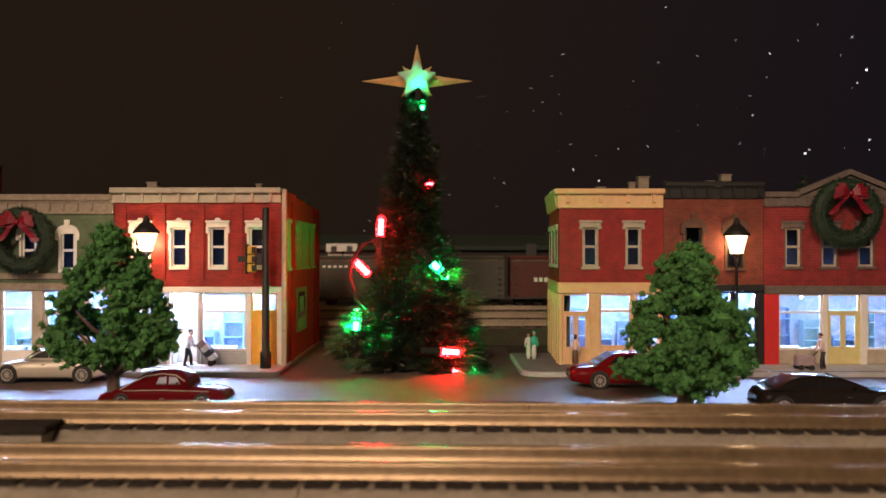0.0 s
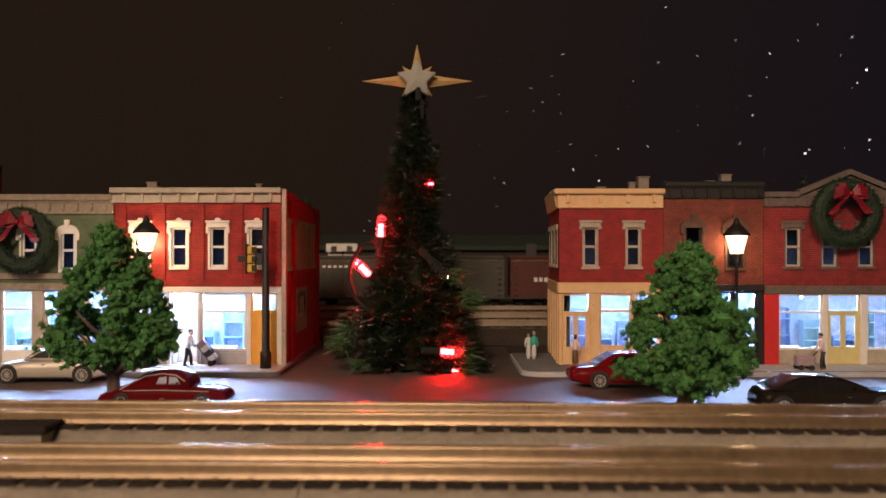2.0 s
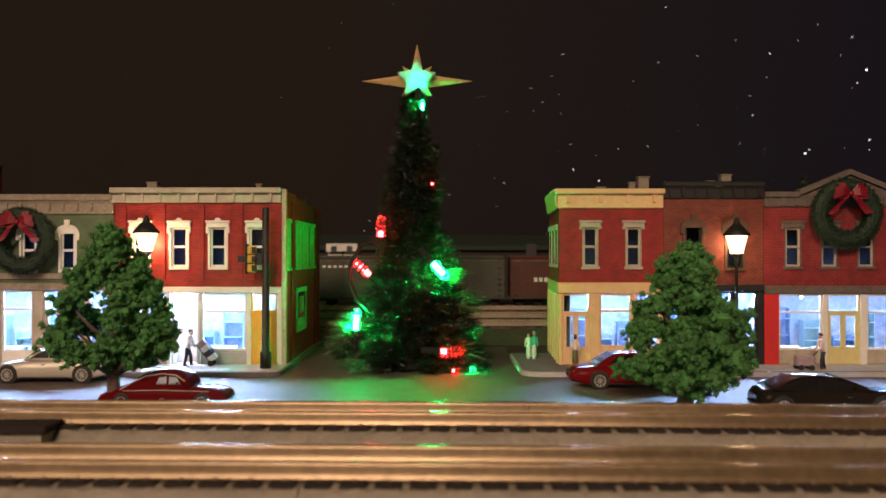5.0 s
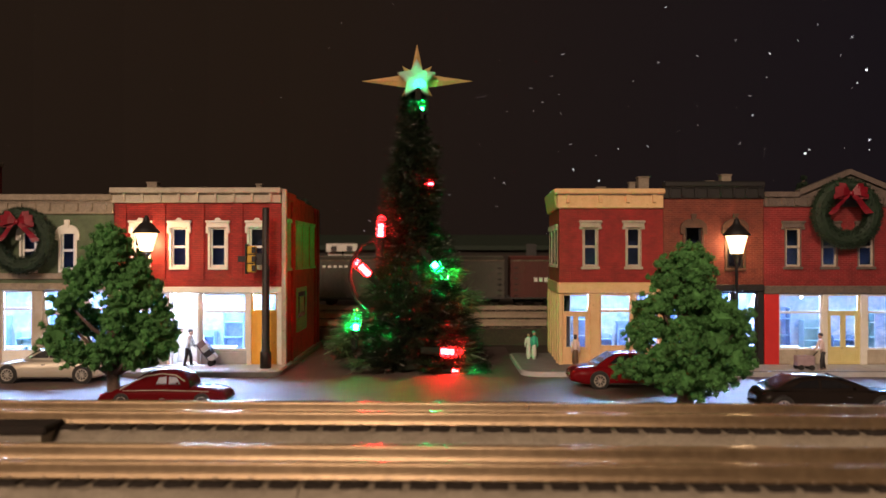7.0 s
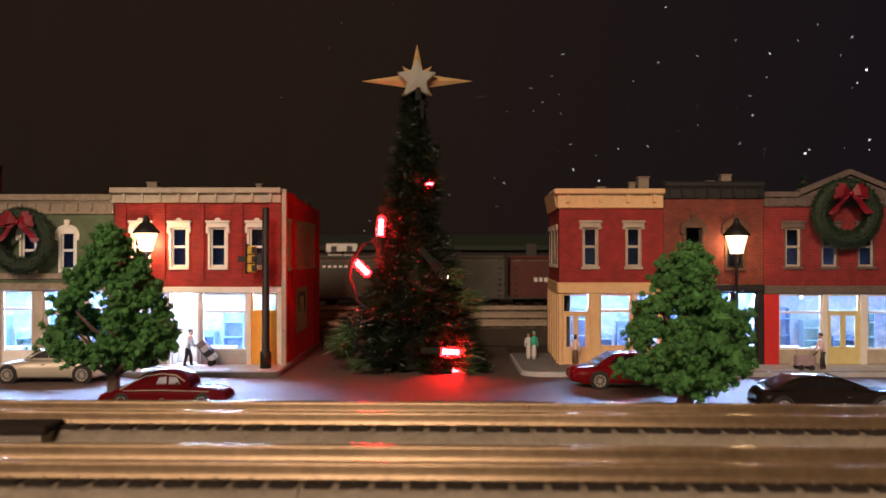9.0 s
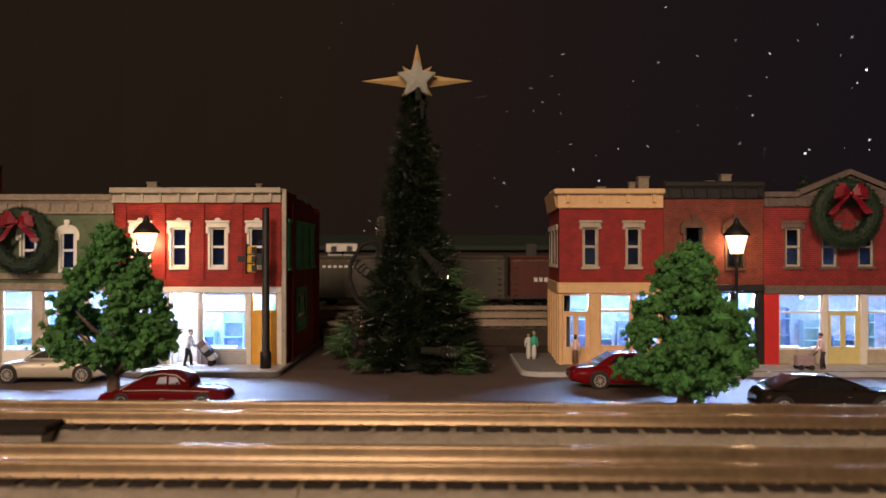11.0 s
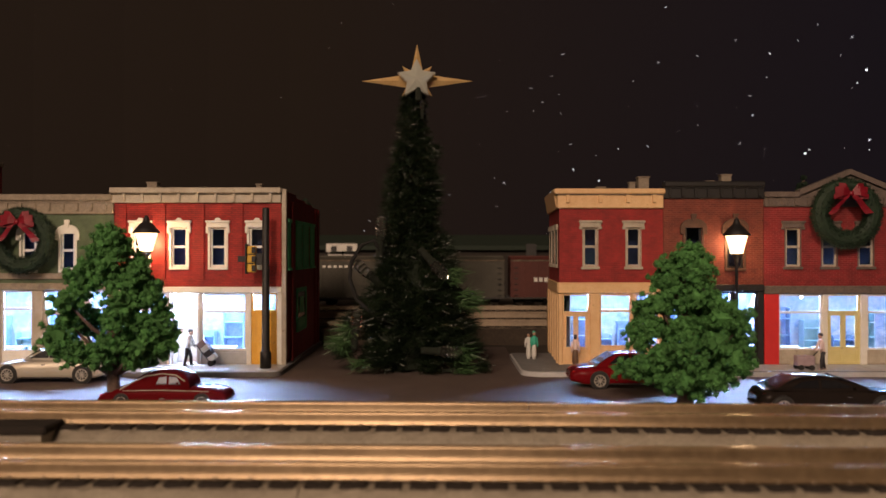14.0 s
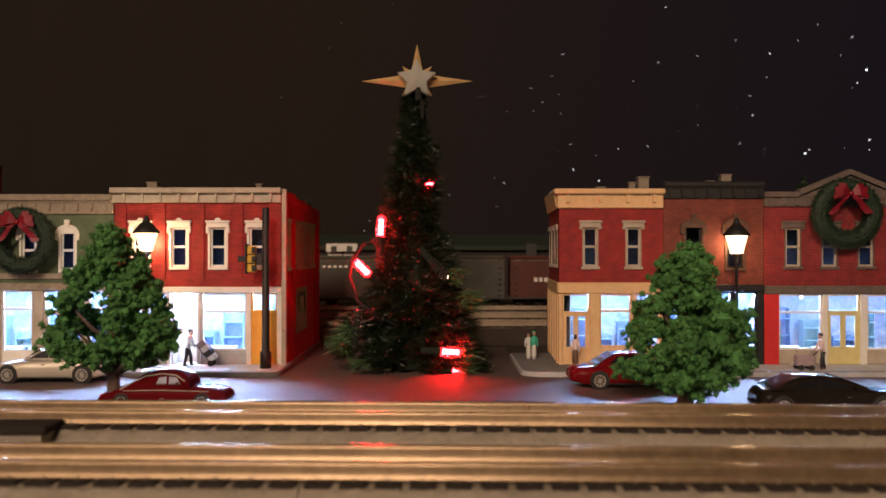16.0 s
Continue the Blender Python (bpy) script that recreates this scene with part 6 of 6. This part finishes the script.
    # lighter tinsel tufts at the ends of two boughs, bulb light painted in
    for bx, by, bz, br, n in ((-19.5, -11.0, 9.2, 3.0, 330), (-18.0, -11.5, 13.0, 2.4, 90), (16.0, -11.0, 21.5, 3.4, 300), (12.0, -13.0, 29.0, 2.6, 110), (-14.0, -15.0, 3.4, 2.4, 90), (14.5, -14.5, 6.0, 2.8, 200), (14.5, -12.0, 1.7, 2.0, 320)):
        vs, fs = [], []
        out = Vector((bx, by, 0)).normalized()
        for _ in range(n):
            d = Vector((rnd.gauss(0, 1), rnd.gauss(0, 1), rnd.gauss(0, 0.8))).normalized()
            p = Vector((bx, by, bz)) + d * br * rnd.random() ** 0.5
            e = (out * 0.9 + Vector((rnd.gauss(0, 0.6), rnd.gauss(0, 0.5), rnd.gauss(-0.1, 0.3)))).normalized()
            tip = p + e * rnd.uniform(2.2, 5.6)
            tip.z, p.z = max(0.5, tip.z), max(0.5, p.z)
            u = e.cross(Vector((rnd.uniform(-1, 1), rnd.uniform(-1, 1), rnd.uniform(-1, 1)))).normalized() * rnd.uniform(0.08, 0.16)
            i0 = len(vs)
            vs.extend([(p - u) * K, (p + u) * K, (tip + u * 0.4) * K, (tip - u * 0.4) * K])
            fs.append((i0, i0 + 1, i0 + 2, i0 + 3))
        me = bpy.data.meshes.new("lit_tuft")
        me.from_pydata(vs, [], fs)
        me.materials.append(M_LITTUFT)
        tf = new("lit_tuft", me)
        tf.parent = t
        tagged(tf, kind="stuff")
    # stray long bristles
    for _ in range(420):
        z = rnd.uniform(3, 70)
        r, a = interp(PROFILE, z), rnd.uniform(0, 2 * math.pi)
        d = Vector((math.cos(a), math.sin(a), rnd.uniform(-0.3, 0.3))).normalized()
        needle(Vector((r * 0.8 * math.cos(a), r * 0.8 * math.sin(a), z)), d, rnd.uniform(3, 6), 0.06)
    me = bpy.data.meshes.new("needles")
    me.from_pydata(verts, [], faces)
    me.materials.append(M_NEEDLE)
    nd = new("needles", me)
    nd.parent = t
    tagged(nd, kind="stuff")
    part("twigs", twigs, M_TWIG, t, kind="stuff")


christmas_tree()
LEDS = {"green": [], "red": []}


def bulb(place, direction, colour, size=1.0):
    """A clear ribbed bulb on a dark socket. Its glowing LED stick slides out of the opaque socket: how far it is out sets how much light it gives."""
    d = Vector(direction).normalized()
    b = thing("light_bulb", place, f"clear ribbed string-light bulb with a {colour} LED on the tree", "string light", "tree string lights")
    b.matrix_basis = Matrix.Translation(Vector(place) * K) @ d.to_track_quat("Z", "Y").to_matrix().to_4x4() @ Matrix.Scale(size, 4)
    bm = bmesh.new()
    prof = [(1.25, 0.15)]
    for k in range(7):
        prof += [(1.75 if k % 2 else 1.5, 0.6 + k * 0.75)]
    prof += [(1.3, 5.8), (0.6, 6.4), (0.1, 6.5)]
    lathe(bm, prof, 12)
    gl = part("glass", bm, M_BULB, b, "clear ribbed glass")
    bm = bmesh.new()
    lathe(bm, [(0.95, -5.6), (1.05, -5.4), (1.1, -1.0), (1.3, -0.7), (1.3, 0.2), (0.95, 0.25)], 12)
    part("socket", bm, M_SOCKET, b)
    bm = bmesh.new()
    lathe(bm, [(0.3, 0), (0.85, 0.15), (0.85, 0.75), (0.36, 0.95), (0.8, 1.2), (0.8, 1.75), (0.36, 1.95), (0.84, 2.2), (0.84, 2.7), (0.36, 2.9), (0.75, 3.15), (0.75, 3.7), (0.36, 3.9), (0.8, 4.15), (0.8, 4.7), (0.3, 4.9)], 10)
    led = part("led", bm, M_LEDG if colour == "green" else M_LEDR, b)
    LEDS[colour].append((led, 0.6, -5.2))
    return b


bulb((-25.8, 250.0, 12.8), (0.08, -0.05, 1), "green")
bulb((-3.0, 246.5, 32.8), (0.66, -0.12, -0.72), "green")
bulb((-6.3, 258.2, 79.2), (0.0, -0.1, 1), "green", 0.48)
bulb((5.6, 254.0, 1.0), (1, -0.25, 0.02), "green", 0.65)
bulb((-13.5, 272.0, 33.5), (-0.2, 0.5, 1), "green", 0.75)
bulb((-18.6, 252.0, 40.3), (0.05, -0.1, 1), "red")
bulb((-21.6, 249.0, 29.2), (-0.6, -0.45, 0.62), "red")
bulb((-0.8, 245.0, 7.2), (1, -0.1, -0.04), "red")
bulb((2.6, 249.5, 1.0), (1, -0.25, 0.02), "red", 0.5)
bulb((-2.8, 256.6, 56.6), (-1, -0.05, 0.0), "red", 0.42)


def tree_star():
    s = thing("tree_star", (-8.0, 261.0, 88.6), "gold eight-pointed star with a milky light-up centre star", "star")
    spikes = [(0, 11.5, 2.0), (90, 17.2, 2.2), (180, 6.0, 1.8), (270, 17.2, 2.2), (45, 6.6, 1.6), (135, 6.6, 1.6), (225, 6.6, 1.6), (315, 6.6, 1.6)]
    for ang, ln, wd in spikes:
        a = math.radians(ang)
        u, v = Vector((math.sin(a), 0, math.cos(a))), Vector((math.cos(a), 0, -math.sin(a)))
        bm = bmesh.new()
        base = u * 2.0
        pts = [base + v * wd, base + Vector((0, -1.3, 0)), base - v * wd, base + Vector((0, 0.5, 0))]
        vs = [bm.verts.new(p) for p in pts]
        tip = bm.verts.new(u * ln)
        for i in range(4):
            bm.faces.new((vs[i], vs[(i + 1) % 4], tip))
        bm.faces.new(vs[::-1])
        part("point", bm, M_GOLD, s)
    # the hollow milky five-pointed star before it
    bm = bmesh.new()
    outer = []
    for k in range(10):
        a, r = math.pi * k / 5, (6.1 if k % 2 == 0 else 3.1)
        outer.append((r * math.sin(a), r * math.cos(a)))
    front, rear = bm.verts.new((0, -5.0, 0)), bm.verts.new((0, -2.35, 0))
    ra, rb = [bm.verts.new((x, -4.0, z)) for x, z in outer], [bm.verts.new((x, -2.4, z)) for x, z in outer]
    for i in range(10):
        j = (i + 1) % 10
        bm.faces.new((ra[i], ra[j], front))
        bm.faces.new((rb[j], rb[i], rear))
        bm.faces.new((ra[j], ra[i], rb[i], rb[j]))
    part("centre_star", bm, M_STARGLASS, s, "milky translucent five-pointed star")
    # Unseen reflector, added to keep the LED's light off the gold points
    bm = bmesh.new()
    prism_y(bm, [(x * 1.02, z * 1.02) for x, z in outer], -2.3, -2.0)
    bmesh.ops.recalc_face_normals(bm, faces=bm.faces)
    part("backing", bm, M_WHITE, s, "added white reflector that keeps LED light off the gold star")
    bm = bmesh.new()
    lathe(bm, [(0.9, -6.6), (1.0, -6.4), (1.0, -2.7), (0.8, -2.6)], 10, (0.6, -3.4))
    part("socket", bm, M_SOCKET, s)
    bm = bmesh.new()
    lathe(bm, [(0.3, -2.4), (0.5, -2.2), (0.5, 1.0), (0.3, 1.2)], 10, (0.6, -3.4))
    led = part("led", bm, M_LEDSTAR, s)
    LEDS["green"].append((led, 0.0, -4.0))


tree_star()
# wire of the string lights
wr = thing("light_wire", (-18, 252, 40), "black wire loop of the string lights on the tree", "wire", local=False)
part("loop", tube(bmesh.new(), [(-18.6, 252, 36), (-20.5, 251, 39.4), (-24.0, 250, 38.0), (-27.0, 249.5, 33), (-27.4, 249.5, 28), (-25.5, 249.5, 22), (-20, 250, 17), (-14, 253, 14)], 0.58, 8), M_WIRE, wr, smooth=True)

# How far the LEDs of each string are out, in tenths, at every tenth of a second

def level_tables():
    g = {}
    r = {}

    def put(tab, t0, text):
        for i, ch in enumerate(text):
            tab[round(t0 * 10) + i] = 1.0 if ch == "A" else int(ch) / 10
    first = "689AAAA9589AAA927600"
    put(g, 0.0, first + "00AAAAA9686000000000" + first + "00AAAAA97850000A5443" + "A000A0000300")
    put(r, 0.0, "A9870000087000009A99" + "988600000899AA829A99" + "99870000087000009A99" + "98870000499998766500" + "0A00008000A0")
    for i in range(92, 161):
        g[i] = r[i] = 0.0
    for i in (93, 98, 102, 106, 111, 115, 119, 124, 128, 137, 141, 150, 154, 159):
        g[i] = 1.0
    g[132], g[146] = 0.5, 0.5
    for i in (95, 99, 104, 108, 112, 116, 121, 125, 134, 138, 143, 147, 156, 160):
        r[i] = 1.0
    r[151] = 0.4
    return g, r


def motions():
    g, r = level_tables()
    for colour, tab, power in (("green", g, 1.5), ("red", r, 2.8)):
        for led, out, inside in LEDS[colour]:
            rows = []
            for i in range(161):
                level = tab.get(i, 0.0)
                shown = max(0.24, level ** power) if level > 0.1 else 0.0
                rows.append((i / 10, P(0, 0, inside + (out - inside) * shown)))
            walk(led, rows)


motions()
